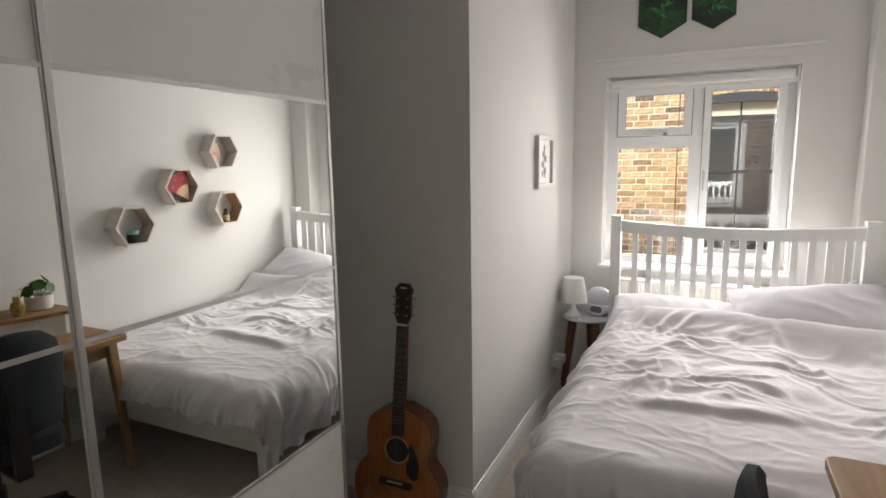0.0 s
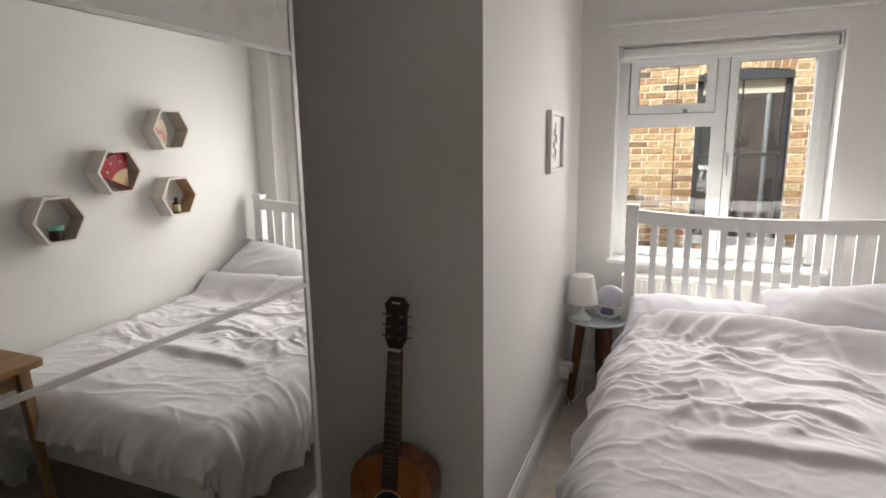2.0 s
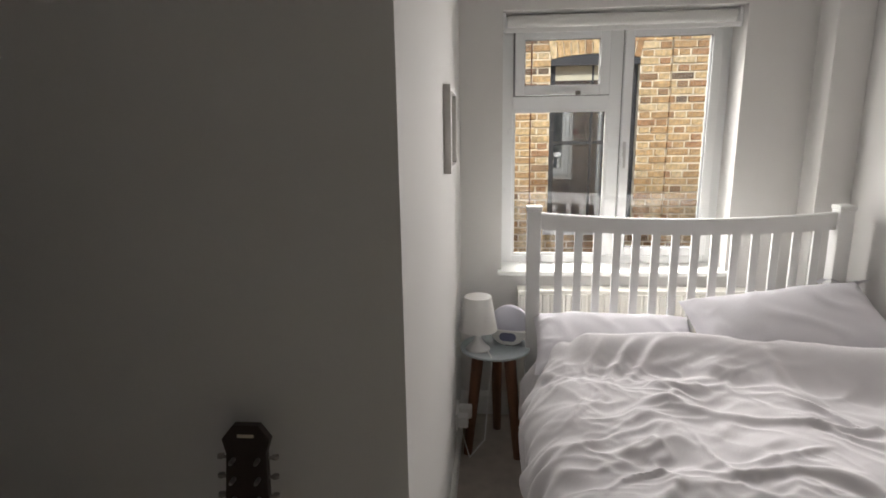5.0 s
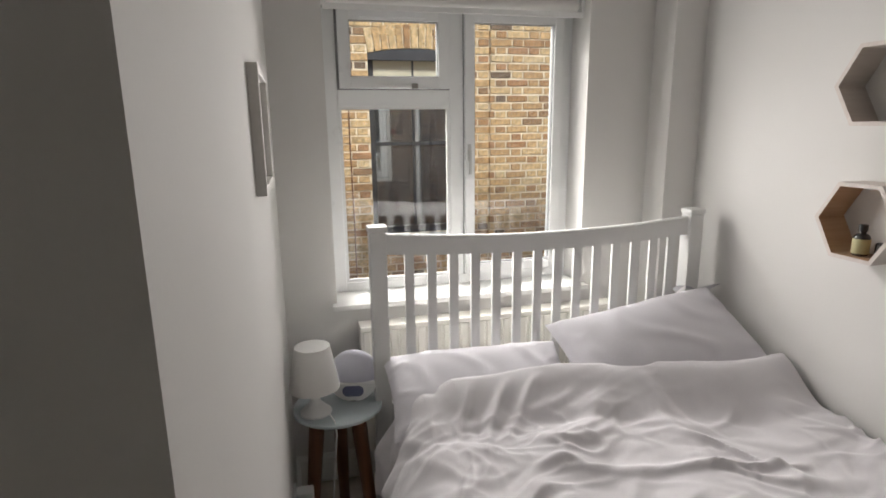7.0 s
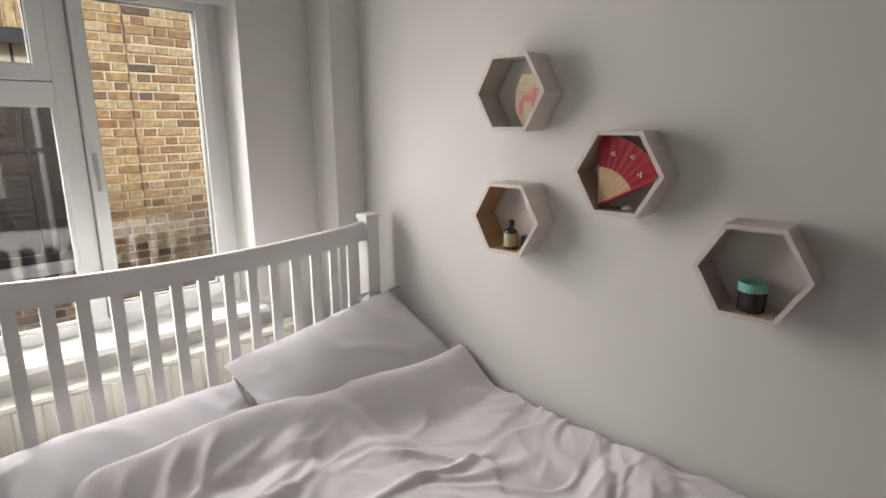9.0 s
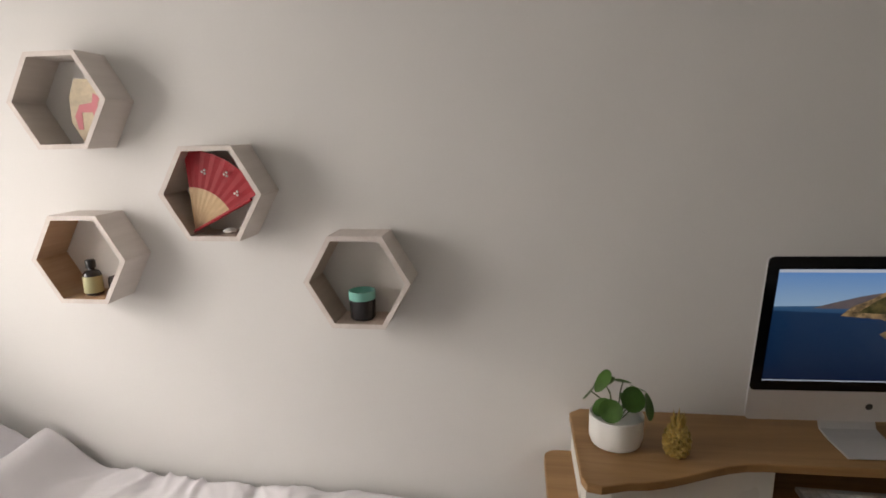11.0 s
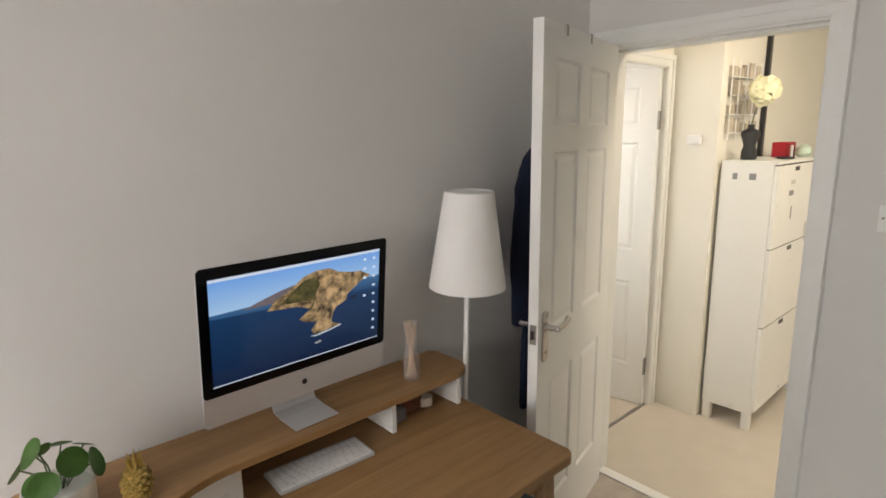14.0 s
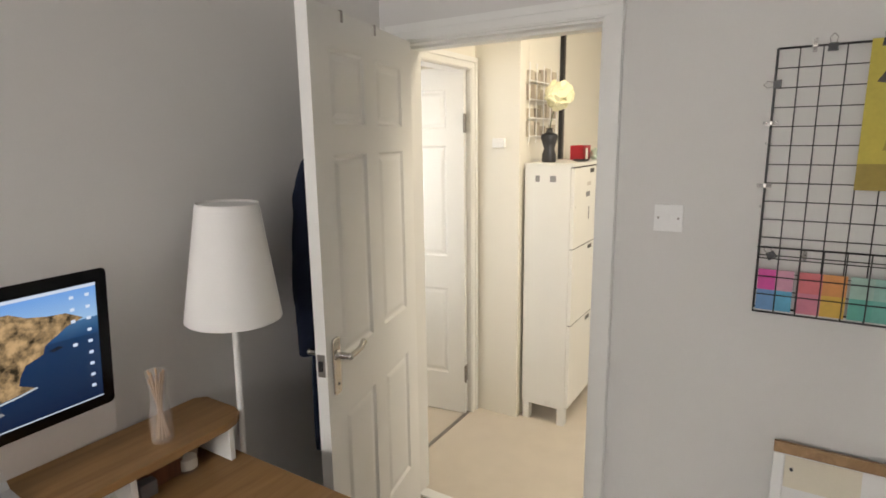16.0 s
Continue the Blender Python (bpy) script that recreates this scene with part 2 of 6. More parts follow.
BRICK = brick_clay("yellow_stock_brick", False)
BRICKMIX = brick_clay("weathered_stock_brick", True)
# kept dark in colour, so the far glass mirrors it dimly
DARKBRICK = surface("dark_brick", (0.13, 0.095, 0.07), 0.9, vary=0.4, scale=9, bump=0.5)
bt_ = DARKBRICK.node_tree.nodes.new("ShaderNodeTexBrick")
bc_ = DARKBRICK.node_tree.nodes.new("ShaderNodeTexCoord")
bm_ = DARKBRICK.node_tree.nodes.new("ShaderNodeMapping")
bm_.inputs["Rotation"].default_value = (radians(90), 0, 0)
bt_.inputs["Scale"].default_value, bt_.inputs["Brick Width"].default_value, bt_.inputs["Row Height"].default_value, bt_.inputs["Mortar Size"].default_value = 1.0, 0.225, 0.075, 0.007
bt_.inputs["Color1"].default_value, bt_.inputs["Color2"].default_value, bt_.inputs["Mortar"].default_value = (0.11, 0.07, 0.05, 1), (0.20, 0.12, 0.07, 1), (0.36, 0.31, 0.25, 1)
DARKBRICK.node_tree.links.new(bc_.outputs["Object"], bm_.inputs[0])
DARKBRICK.node_tree.links.new(bm_.outputs[0], bt_.inputs["Vector"])
DARKBRICK.node_tree.links.new(bt_.outputs["Color"], DARKBRICK.node_tree.nodes["Principled BSDF"].inputs["Base Color"])
SLATE = surface("black_window_paint", (0.035, 0.036, 0.040), 0.4, vary=0.1)
PANE = surface("dark_window_glass", (0.03, 0.035, 0.04), 0.01, vary=0.05, bump=0.0, spec=0.5)
# double glazing: four faces reflect, as one of a higher index
PANE.node_tree.nodes["Principled BSDF"].inputs["IOR"].default_value = 2.5
PANE.node_tree.links.remove(PANE.node_tree.nodes["Principled BSDF"].inputs["Roughness"].links[0])
PANE.node_tree.nodes["Principled BSDF"].inputs["Roughness"].default_value = 0.004
BLINDCREAM = surface("cream_blind", (0.66, 0.61, 0.46), 0.7, vary=0.04)
CONCRETE = surface("yard_paving", (0.28, 0.27, 0.25), 0.9, vary=0.15, scale=3, bump=0.4)
CREAMWALL = surface("cream_hall_paint", (0.81, 0.785, 0.71), 0.75, vary=0.012, scale=2.0, bump=0.04, spec=0.3)
TABLEGLASS = surface("frosted_glass_top", (0.50, 0.56, 0.58), 0.16, vary=0.02, bump=0.0)
LILAC = surface("pale_lilac_plastic", (0.70, 0.70, 0.80), 0.3, vary=0.01, bump=0.0)
WINDOWGLASS = glass("clear_glass")
BOTTLEGLASS = surface("thin_clear_glass", (0.80, 0.74, 0.70), 0.08, vary=0.02, bump=0.0)
BOTTLEGLASS.node_tree.nodes["Principled BSDF"].inputs["Alpha"].default_value = 0.14
MIRROR = bpy.data.materials.new("mirror")
MIRROR.use_nodes = True
MIRROR.node_tree.nodes["Principled BSDF"].inputs["Base Color"].default_value = (0.91, 0.93, 0.91, 1)
MIRROR.node_tree.nodes["Principled BSDF"].inputs["Metallic"].default_value = 1.0
MIRROR.node_tree.nodes["Principled BSDF"].inputs["Roughness"].default_value = 0.0


# ---- mesh helpers ----
def box(bm, x0, x1, y0, y1, z0, z1, bevel=0.0, m=None):
    made = bmesh.ops.create_cube(bm, size=1)["verts"]
    for v in made:
        v.co = Vector((x0 + (v.co.x + 0.5) * (x1 - x0), y0 + (v.co.y + 0.5) * (y1 - y0), z0 + (v.co.z + 0.5) * (z1 - z0)))
    if bevel:
        edges = list({e for v in made for e in v.link_edges})
        made = bmesh.ops.bevel(bm, geom=edges, offset=bevel, segments=2, profile=0.7, affect="EDGES")["verts"]
        made = list({v for v in made})
    if m is not None:
        bmesh.ops.transform(bm, matrix=m, verts=made)
    return bm


def boxes(*rows, bevel=0.0):
    bm = bmesh.new()
    for r in rows:
        box(bm, *r, bevel=bevel)
    return bm


def lathe(profile, n=32, m=None, bm=None):
    """A turned body from (radius, height) pairs."""
    bm = bm or bmesh.new()
    rings = []
    for r, z in profile:
        ring = [bm.verts.new((r * math.cos(2 * math.pi * i / n), r * math.sin(2 * math.pi * i / n), z)) for i in range(n)]
        rings.append(ring)
    for a, b in zip(rings, rings[1:]):
        for i in range(n):
            bm.faces.new((a[i], a[(i + 1) % n], b[(i + 1) % n], b[i]))
    if profile[0][0] > 1e-5:
        bm.faces.new(list(reversed(rings[0])))
    if profile[-1][0] > 1e-5:
        bm.faces.new(rings[-1])
    if m is not None:
        bmesh.ops.transform(bm, matrix=m, verts=[v for ring in rings for v in ring])
    return bm


def rod(bm, a, b, r0, r1=None, n=10):
    """A round bar from a to b."""
    a, b = Vector(a), Vector(b)
    r1 = r0 if r1 is None else r1
    turn = (b - a).to_track_quat("Z", "Y").to_matrix().to_4x4()
    return lathe([(r0, 0), (r1, (b - a).length)], n, Matrix.Translation(a) @ turn, bm)


def tube(bm, points, r, n=8):
    for a, b in zip(points, points[1:]):
        rod(bm, a, b, r, n=n)
    return bm


def prism(outline, z0, z1, bevel=0.0, m=None, bm=None):
    """A plate with the given outline between two heights."""
    bm = bm or bmesh.new()
    low = [bm.verts.new((x, y, z0)) for x, y in outline]
    top = [bm.verts.new((x, y, z1)) for x, y in outline]
    k = len(outline)
    bm.faces.new(list(reversed(low)))
    cap = bm.faces.new(top)
    for i in range(k):
        bm.faces.new((low[i], low[(i + 1) % k], top[(i + 1) % k], top[i]))
    made = low + top
    if bevel:
        bm.normal_update()
        edges = list(cap.edges)
        out = bmesh.ops.bevel(bm, geom=edges, offset=bevel, segments=2, profile=0.6, affect="EDGES")
        made = list({v for v in made if v.is_valid} | set(out["verts"]))
    if m is not None:
        bmesh.ops.transform(bm, matrix=m, verts=made)
    return bm


def rounded(x0, x1, y0, y1, r, n=6):
    out = []
    for cx, cy, a in ((x1 - r, y1 - r, 0), (x0 + r, y1 - r, 90), (x0 + r, y0 + r, 180), (x1 - r, y0 + r, 270)):
        for i in range(n + 1):
            t = radians(a + 90 * i / n)
            out.append((cx + r * math.cos(t), cy + r * math.sin(t)))
    return out


def part(name, bm, material, parent=None, label="", smooth=False):
    bmesh.ops.recalc_face_normals(bm, faces=bm.faces)
    me = bpy.data.meshes.new(name)
    bm.to_mesh(me)
    bm.free()
    me.materials.append(material)
    if smooth:
        for p in me.polygons:
            p.use_smooth = True
        me.set_sharp_from_angle(angle=radians(40))
    ob = new(name, me)
    if parent is not None:
        ob.parent = parent
    return tagged(ob, label)


def thing(name, label, category, m=None, group="", kind=""):
    ob = new(name)
    ob.empty_display_size = 0.05
    if m is not None:
        ob.matrix_world = m
    return tagged(ob, label, category, group, kind)


def structure(name, bm, material, label, category, smooth=False):
    return tagged(part(name, bm, material, None, "", smooth), label, category, "", "structure")

# ---- the room's shell ----
XR, XL, YW, YB, YD, XM, H = 1.0, -0.893, 4.18, -0.38, 2.18, -1.185, 2.75
XO = -1.80
floor = structure("floor", boxes((XO, XR, YB - 0.06, YW, -0.12, 0.0)), CARPET, "short-pile beige carpet over the bedroom floor", "floor")
structure("ceiling", boxes((XO - 0.1, XR + 0.1, YB - 0.12, YW + 0.3, H, H + 0.12)), CEIL, "plain white painted bedroom ceiling", "ceiling")
structure("wall_east", boxes((XR, XR + 0.12, YB - 0.12, YW + 0.3, -0.12, H)), PAINT, "long white painted wall beside bed and desk", "wall")
structure("wall_north", boxes((XL, -0.67, YW, YW + 0.3, -0.12, H), (0.51, XR, YW, YW + 0.3, -0.12, H), (-0.67, 0.51, YW, YW + 0.3, -0.12, 0.845), (-0.67, 0.51, YW, YW + 0.3, 2.195, H)), PAINT, "white painted wall with the window opening", "wall")
structure("wall_column", boxes((0.838, XR, 4.025, YW, 0.0, H), bevel=0.004), PAINT, "narrow boxed-out white column beside the headboard", "column")
structure("wall_west", boxes((XO, XL, YD, YW + 0.3, -0.12, H), bevel=0.0), PAINT, "white projecting wall beside the bed, shaded end", "wall")
structure("wall_outer", boxes((XO - 0.12, XO, YB - 0.12, YD, -0.12, H)), PAINT, "white wall behind the mirrored wardrobe", "wall")
structure("wall_south", boxes((XO, 0.100, YB - 0.12, YB, -0.12, H), (0.895, XR, YB - 0.12, YB, -0.12, H), (0.100, 0.895, YB - 0.12, YB, 1.996, H)), PAINT, "white painted wall with the doorway to the hall", "wall")


def skirting(name, a, b, normal, material=GLOSS):
    """A moulded skirting board along the wall foot from a to b; normal points into the room."""
    prof = [(0, 0), (0.016, 0), (0.016, 0.095), (0.013, 0.104), (0.014, 0.112), (0.008, 0.122), (0.004, 0.136), (0, 0.138)]
    bm = bmesh.new()
    rows = []
    for p in (a, b):
        rows.append([bm.verts.new((p[0] + normal[0] * d, p[1] + normal[1] * d, z + 0.001)) for d, z in prof])
    k = len(prof)
    for i in range(k):
        bm.faces.new((rows[0][i], rows[0][(i + 1) % k], rows[1][(i + 1) % k], rows[1][i]))
    bm.faces.new(rows[0])
    bm.faces.new(list(reversed(rows[1])))
    return structure(name, bm, material, "white gloss moulded skirting board", "skirting")


skirting("baseboard_west", (XL, YD - 0.015), (XL, YW), (1, 0))
skirting("baseboard_nook", (XO, YD), (XL + 0.015, YD), (0, -1))
skirting("baseboard_north", (XL, YW), (0.838, YW), (0, -1))
skirting("baseboard_east", (XR, YB), (XR, 4.025), (-1, 0))
skirting("baseboard_south", (-1.2, YB), (0.03, YB), (0, 1))


def architrave(name, x0, x1, y, z, face, material=GLOSS, axis="x"):
    """Moulded casing round a doorway: two legs and a head, on the wall face at y (or x)."""
    bm = bmesh.new()
    w = 0.065
    steps = ((0, w, 0.014), (0.006, w - 0.006, 0.018), (w * 0.55, w - 0.002, 0.024))
    for a, b, d in steps:
        lo, hi = sorted((y, y + face * d))
        rows = [(x0 - b, x0 - a, 0.0, z + a), (x1 + a, x1 + b, 0.0, z + a), (x0 - b, x1 + b, z + a, z + b)]
        for u0, u1, v0, v1 in rows:
            box(bm, *((u0, u1, lo, hi) if axis == "x" else (lo, hi, u0, u1)), v0, v1, 0.0015)
    return structure(name, bm, material, "white moulded timber door casing", "door casing")


architrave("trim_door_room", 0.100, 0.895, YB, 1.996, 1)
# door lining with stop
structure("trim_door_lining", boxes((0.100, 0.108, YB - 0.12, YB, 0, 1.996), (0.887, 0.895, YB - 0.12, YB, 0, 1.996), (0.108, 0.887, YB - 0.12, YB, 1.988, 1.996), (0.108, 0.118, YB - 0.12, YB - 0.05, 0, 1.988), (0.118, 0.887, YB - 0.12, YB - 0.05, 1.978, 1.988)), GLOSS, "white painted timber door lining", "door lining")


# ---- panelled doors ----
def panel_door(name, w, h, m, label, handle=True, knuckle=-1):
    """Six-panel moulded door; hinge edge at x = 0, leaf in x, faces at y = +-0.018."""
    d = thing(name, label, "door", m, kind="structure")
    t = 0.018
    bm = bmesh.new()
    s, mid = 0.105, 0.095
    pw = (w - 2 * s - mid) / 2
    cols = [(s, s + pw), (w - s - pw, w - s)]
    rows = [(0.24, 0.76), (0.95, 1.57), (1.66, 1.87)]
    rows = [(a * h / 1.98, b * h / 1.98) for a, b in rows]
    xs = [0, cols[0][0], cols[0][1], cols[1][0], cols[1][1], w]
    zs = [0, rows[0][0], rows[0][1], rows[1][0], rows[1][1], rows[2][0], rows[2][1], h]
    for i in range(5):
        for j in range(7):
            if i in (1, 3) and j in (1, 3, 5):
                continue
            box(bm, xs[i], xs[i + 1], -t, t, zs[j], zs[j + 1])
    bmesh.ops.remove_doubles(bm, verts=bm.verts, dist=1e-5)
    bm.verts.index_update()
    seen = {}
    for f in list(bm.faces):
        seen.setdefault(tuple(sorted(v.index for v in f.verts)), []).append(f)
    bmesh.ops.delete(bm, geom=[f for fs in seen.values() if len(fs) > 1 for f in fs], context="FACES_ONLY")
    part("leaf", bm, GLOSS, d)
    for x0, x1 in cols:
        for z0, z1 in rows:
            pb = bmesh.new()
            for side in (-1, 1):
                g = [(0.0, 0.0175), (0.008, 0.010), (0.016, 0.0095), (0.032, 0.0145), (0.042, 0.015)]
                rings = []
                for off, yy in g:
                    rings.append([pb.verts.new((x, side * yy, z)) for x, z in ((x0 + off, z0 + off), (x1 - off, z0 + off), (x1 - off, z1 - off), (x0 + off, z1 - off))])
                for a, b in zip(rings, rings[1:]):
                    for i in range(4):
                        pb.faces.new((a[i], a[(i + 1) % 4], b[(i + 1) % 4], b[i]))
                pb.faces.new(rings[-1])
            part("panel", pb, GLOSS, d)
    if handle:
        for side in (-1, 1):
            plate = part("handle_plate", prism(rounded(-0.021, 0.021, -0.09, 0.09, 0.010), 0, 0.008, 0.003, pose(w - 0.052, side * t, 0.942, 90 if side < 0 else -90)), CHROME, d, "chrome backplate")
            lb = bmesh.new()
            y = side * (t + 0.007)
            lathe([(0.017, 0), (0.017, 0.004), (0.011, 0.010), (0.0095, 0.046)], 20, pose(w - 0.052, y, 0.978, -90 * side), lb)
            tube(lb, [(w - 0.052, y + side * 0.045, 0.978), (w - 0.085, y + side * 0.047, 0.979), (w - 0.125, y + side * 0.046, 0.982), (w - 0.148, y + side * 0.042, 0.990)], 0.0092, 14)
            bmesh.ops.create_icosphere(lb, subdivisions=2, radius=0.0112, matrix=pose(w - 0.052, y + side * 0.045, 0.978))
            bmesh.ops.create_icosphere(lb, subdivisions=2, radius=0.0105, matrix=pose(w - 0.148, y + side * 0.042, 0.990))
            part("lever", lb, CHROME, plate, "chrome lever handle", True)
            keyhole = lathe([(0.005, 0), (0.005, 0.001)], 14, pose(w - 0.052, side * (t + 0.008), 0.885, -90 * side))
            part("keyhole", keyhole, BLACK, plate, "dark keyhole")
        part("latch_plate", boxes((w - 0.001, w + 0.0015, -0.012, 0.012, 0.925, 0.995)), STEEL, d, "steel latch plate")
        part("latch_bolt", boxes((w, w + 0.010, -0.006, 0.006, 0.945, 0.975), bevel=0.002), BLACK, d)
    for z in (0.25, 1.70):
        hb = bmesh.new()
        rod(hb, (-0.004, knuckle * (t + 0.004), z - 0.05), (-0.004, knuckle * (t + 0.004), z + 0.05), 0.007)
        box(hb, -0.002, 0.0, -t, t - 0.004, z - 0.05, z + 0.05)
        part("hinge", hb, STEEL, d, "dull steel butt hinge")
    return d


ang = 103.6
door = panel_door("door_1", 0.745, 1.985, pose(0.862, YB + 0.02, 0.008, 0, 0, ang), "open white six-panel bedroom door with chrome lever")

# over-door hooks and coat on the back of the door
hooks = thing("over_door_hook_rack", "thin grey over-door hooks on the white door", "hook rack", pose(0.862, YB + 0.02, 0.008, 0, 0, ang))
for u in (0.32, 0.55):
    part("strap", boxes((u, u + 0.012, 0.0185, 0.0205, 1.955, 1.989), (u, u + 0.012, -0.0205, -0.0185, 1.60, 1.989), (u, u + 0.012, -0.0205, 0.0205, 1.9865, 1.9885), (u, u + 0.012, -0.05, -0.0185, 1.60, 1.603), (u, u + 0.012, -0.052, -0.05, 1.60, 1.64)), STEEL, hooks)


def smooth_step(u):
    u = max(0.0, min(1.0, u))
    return u * u * (3 - 2 * u)


def coat_mesh(w, h, depth):
    """Hanging cloth body: collar at the hook, sloping shoulders, loose vertical folds below."""
    bm = bmesh.new()
    nu, nv = 56, 60
    rings = []
    for j in range(nv + 1):
        v = j / nv
        z = -h * v
        wide = 0.16 + 0.62 * smooth_step(v / 0.24) + 0.22 * smooth_step((v - 0.2) / 0.8)
        deep = 0.34 + 0.40 * smooth_step(v / 0.22) + 0.26 * smooth_step((v - 0.1) / 0.9)
        ring = []
        for i in range(nu):
            a = 2 * math.pi * i / nu
            c, s_ = math.cos(a), math.sin(a)
            fold = 1 + 0.085 * math.sin(6 * a + 1.8 * v + 0.7 * math.sin(3 * v)) * smooth_step((v - 0.15) / 0.6) + 0.10 * noise.noise((2.2 * c, 2.2 * s_, 3.5 * v)) * min(1, 5 * v)
            ring.append(bm.verts.new((0.5 * w * wide * fold * math.copysign(abs(c) ** 0.85, c), 0.5 * depth * deep * fold * s_, z + 0.035 * noise.noise((1.5 * c, 1.5 * s_, 7)) * v)))
        rings.append(ring)
    for a, b in zip(rings, rings[1:]):
        for i in range(nu):
            bm.faces.new((a[i], b[i], b[(i + 1) % nu], a[(i + 1) % nu]))
    bm.faces.new(rings[0])
    bm.faces.new(list(reversed(rings[-1])))
    return bm


def sleeve_mesh(points, radii, seed):
    """A soft sleeve along a bent line, with creases across it and a rounded shoulder."""
    bm = bmesh.new()
    n, k = 40, 20
    rings = []
    for j in range(n + 1):
        u = j / n * (len(points) - 1)
        i = min(int(u), len(points) - 2)
        f = smooth_step(u - i)
        c = Vector(points[i]).lerp(Vector(points[i + 1]), u - i)
        r = radii[i] * (1 - f) + radii[i + 1] * f
        r *= min(1.0, math.sqrt(max(0.02, j / 5)))
        rings.append([bm.verts.new(c + Vector((r * math.cos(q), 0.75 * r * math.sin(q), 0)) * (1 + 0.09 * noise.noise((1.3 * math.cos(q), 1.3 * math.sin(q) + seed, 0.32 * j)))) for q in [2 * math.pi * p / k for p in range(k)]])
    for a, b in zip(rings, rings[1:]):
        for i in range(k):
            bm.faces.new((a[i], b[i], b[(i + 1) % k], a[(i + 1) % k]))
    bm.faces.new(rings[0])
    bm.faces.new(list(reversed(rings[-1])))
    return bm


coat = thing("coat", "dark navy wool coat hanging behind the open door", "coat", pose(0.862, YB + 0.02, 0.0, 0, 0, ang) @ pose(0.462, -0.074, 1.73))
part("body", coat_mesh(0.40, 1.09, 0.105), NAVY, coat, smooth=True)
for sgn in (1, -1):
    part("sleeve", sleeve_mesh([(sgn * 0.105, -0.01, -0.12), (sgn * 0.16, -0.012, -0.26), (sgn * 0.19, -0.014, -0.50), (sgn * 0.195, -0.012, -0.76)], (0.042, 0.055, 0.056, 0.046), 3.0 * sgn), NAVY, coat, smooth=True)


# ---- window ----
win = thing("window_1", "white plastic casement window with a top vent", "window", kind="structure")
FY0, FY1 = 4.35, 4.42
part("window_frame", boxes((-0.67, -0.61, FY0, FY1, 0.862, 2.195), (0.455, 0.51, FY0, FY1, 0.862, 2.195), (-0.61, 0.455, FY0, FY1, 0.862, 0.905), (-0.61, 0.455, FY0, FY1, 2.13, 2.195), (-0.10, -0.035, FY0, FY1, 0.905, 2.13), (-0.61, -0.10, FY0, FY1, 1.715, 1.785), bevel=0.004), UPVC, win)


def sash(name, x0, x1, z0, z1, w, y0, y1):
    s = part(name, boxes((x0, x0 + w, y0, y1, z0, z1), (x1 - w, x1, y0, y1, z0, z1), (x0 + w, x1 - w, y0, y1, z0, z0 + w), (x0 + w, x1 - w, y0, y1, z1 - w, z1), bevel=0.004), UPVC, win)
    g = part("pane", boxes((x0 + w - 0.006, x1 - w + 0.006, y0 + 0.03, y0 + 0.034, z0 + w - 0.006, z1 - w + 0.006)), WINDOWGLASS, s, "clear window glass")
    g.visible_shadow = False
    bead = part("gasket", boxes((x0 + w, x0 + w + 0.004, y0 + 0.012, y0 + 0.03, z0 + w, z1 - w), (x1 - w - 0.004, x1 - w, y0 + 0.012, y0 + 0.03, z0 + w, z1 - w), (x0 + w, x1 - w, y0 + 0.012, y0 + 0.03, z0 + w, z0 + w + 0.004), (x0 + w, x1 - w, y0 + 0.012, y0 + 0.03, z1 - w - 0.004, z1 - w)), GASKETSHADE, s, "thin grey glazing gasket")
    return s


vent = sash("vent_sash", -0.600, -0.105, 1.790, 2.125, 0.05, 4.325, 4.385)
case = sash("casement_sash", -0.030, 0.458, 0.910, 2.125, 0.046, 4.328, 4.385)
# grey strips close the sash gaps and put their shadow line into colour
for x0, x1, z0, z1 in ((-0.6105, -0.0995, 1.7845, 2.1305), (-0.0355, 0.4635, 0.9045, 2.1305)):
    part("gap_shade", boxes((x0, x0 + 0.014, 4.352, 4.358, z0, z1), (x1 - 0.014, x1, 4.352, 4.358, z0, z1), (x0 + 0.014, x1 - 0.014, 4.352, 4.358, z0, z0 + 0.012), (x0 + 0.014, x1 - 0.014, 4.352, 4.358, z1 - 0.012, z1)), GASKETSHADE, win, "grey strip closing the sash gap, shade put in its colour")
lowp = part("pane", boxes((-0.612, -0.098, 4.37, 4.374, 0.90, 1.72)), WINDOWGLASS, win, "clear fixed window glass")
lowp.visible_shadow = False
part("glazing_bead", boxes((-0.61, -0.596, 4.352, 4.369, 0.905, 1.715), (-0.114, -0.10, 4.352, 4.369, 0.905, 1.715), (-0.596, -0.114, 4.352, 4.369, 0.905, 0.919), (-0.596, -0.114, 4.352, 4.369, 1.701, 1.715)), UPVC, win)
vh = part("stay_handle", boxes((-0.44, -0.275, 4.306, 4.3245, 1.792, 1.806), bevel=0.004), PLASTIC, vent, "white window stay")
part("stay_knob", boxes((-0.285, -0.258, 4.292, 4.310, 1.788, 1.810), bevel=0.004), STEEL, vent, "dull metal catch")
ch = part("casement_handle", boxes((-0.020, -0.004, 4.316, 4.3275, 1.46, 1.54), (-0.018, -0.006, 4.302, 4.316, 1.40, 1.51), bevel=0.003), ALUFRAME, case, "chrome casement handle")
part("trickle_vent", boxes((-0.50, -0.21, 4.313, 4.3245, 2.085, 2.108), bevel=0.003), UPVC, vent)
part("window_sill", boxes((-0.69, 0.535, 4.135, 4.36, 0.838, 0.862), bevel=0.006), GLOSS, win, "white painted window board")

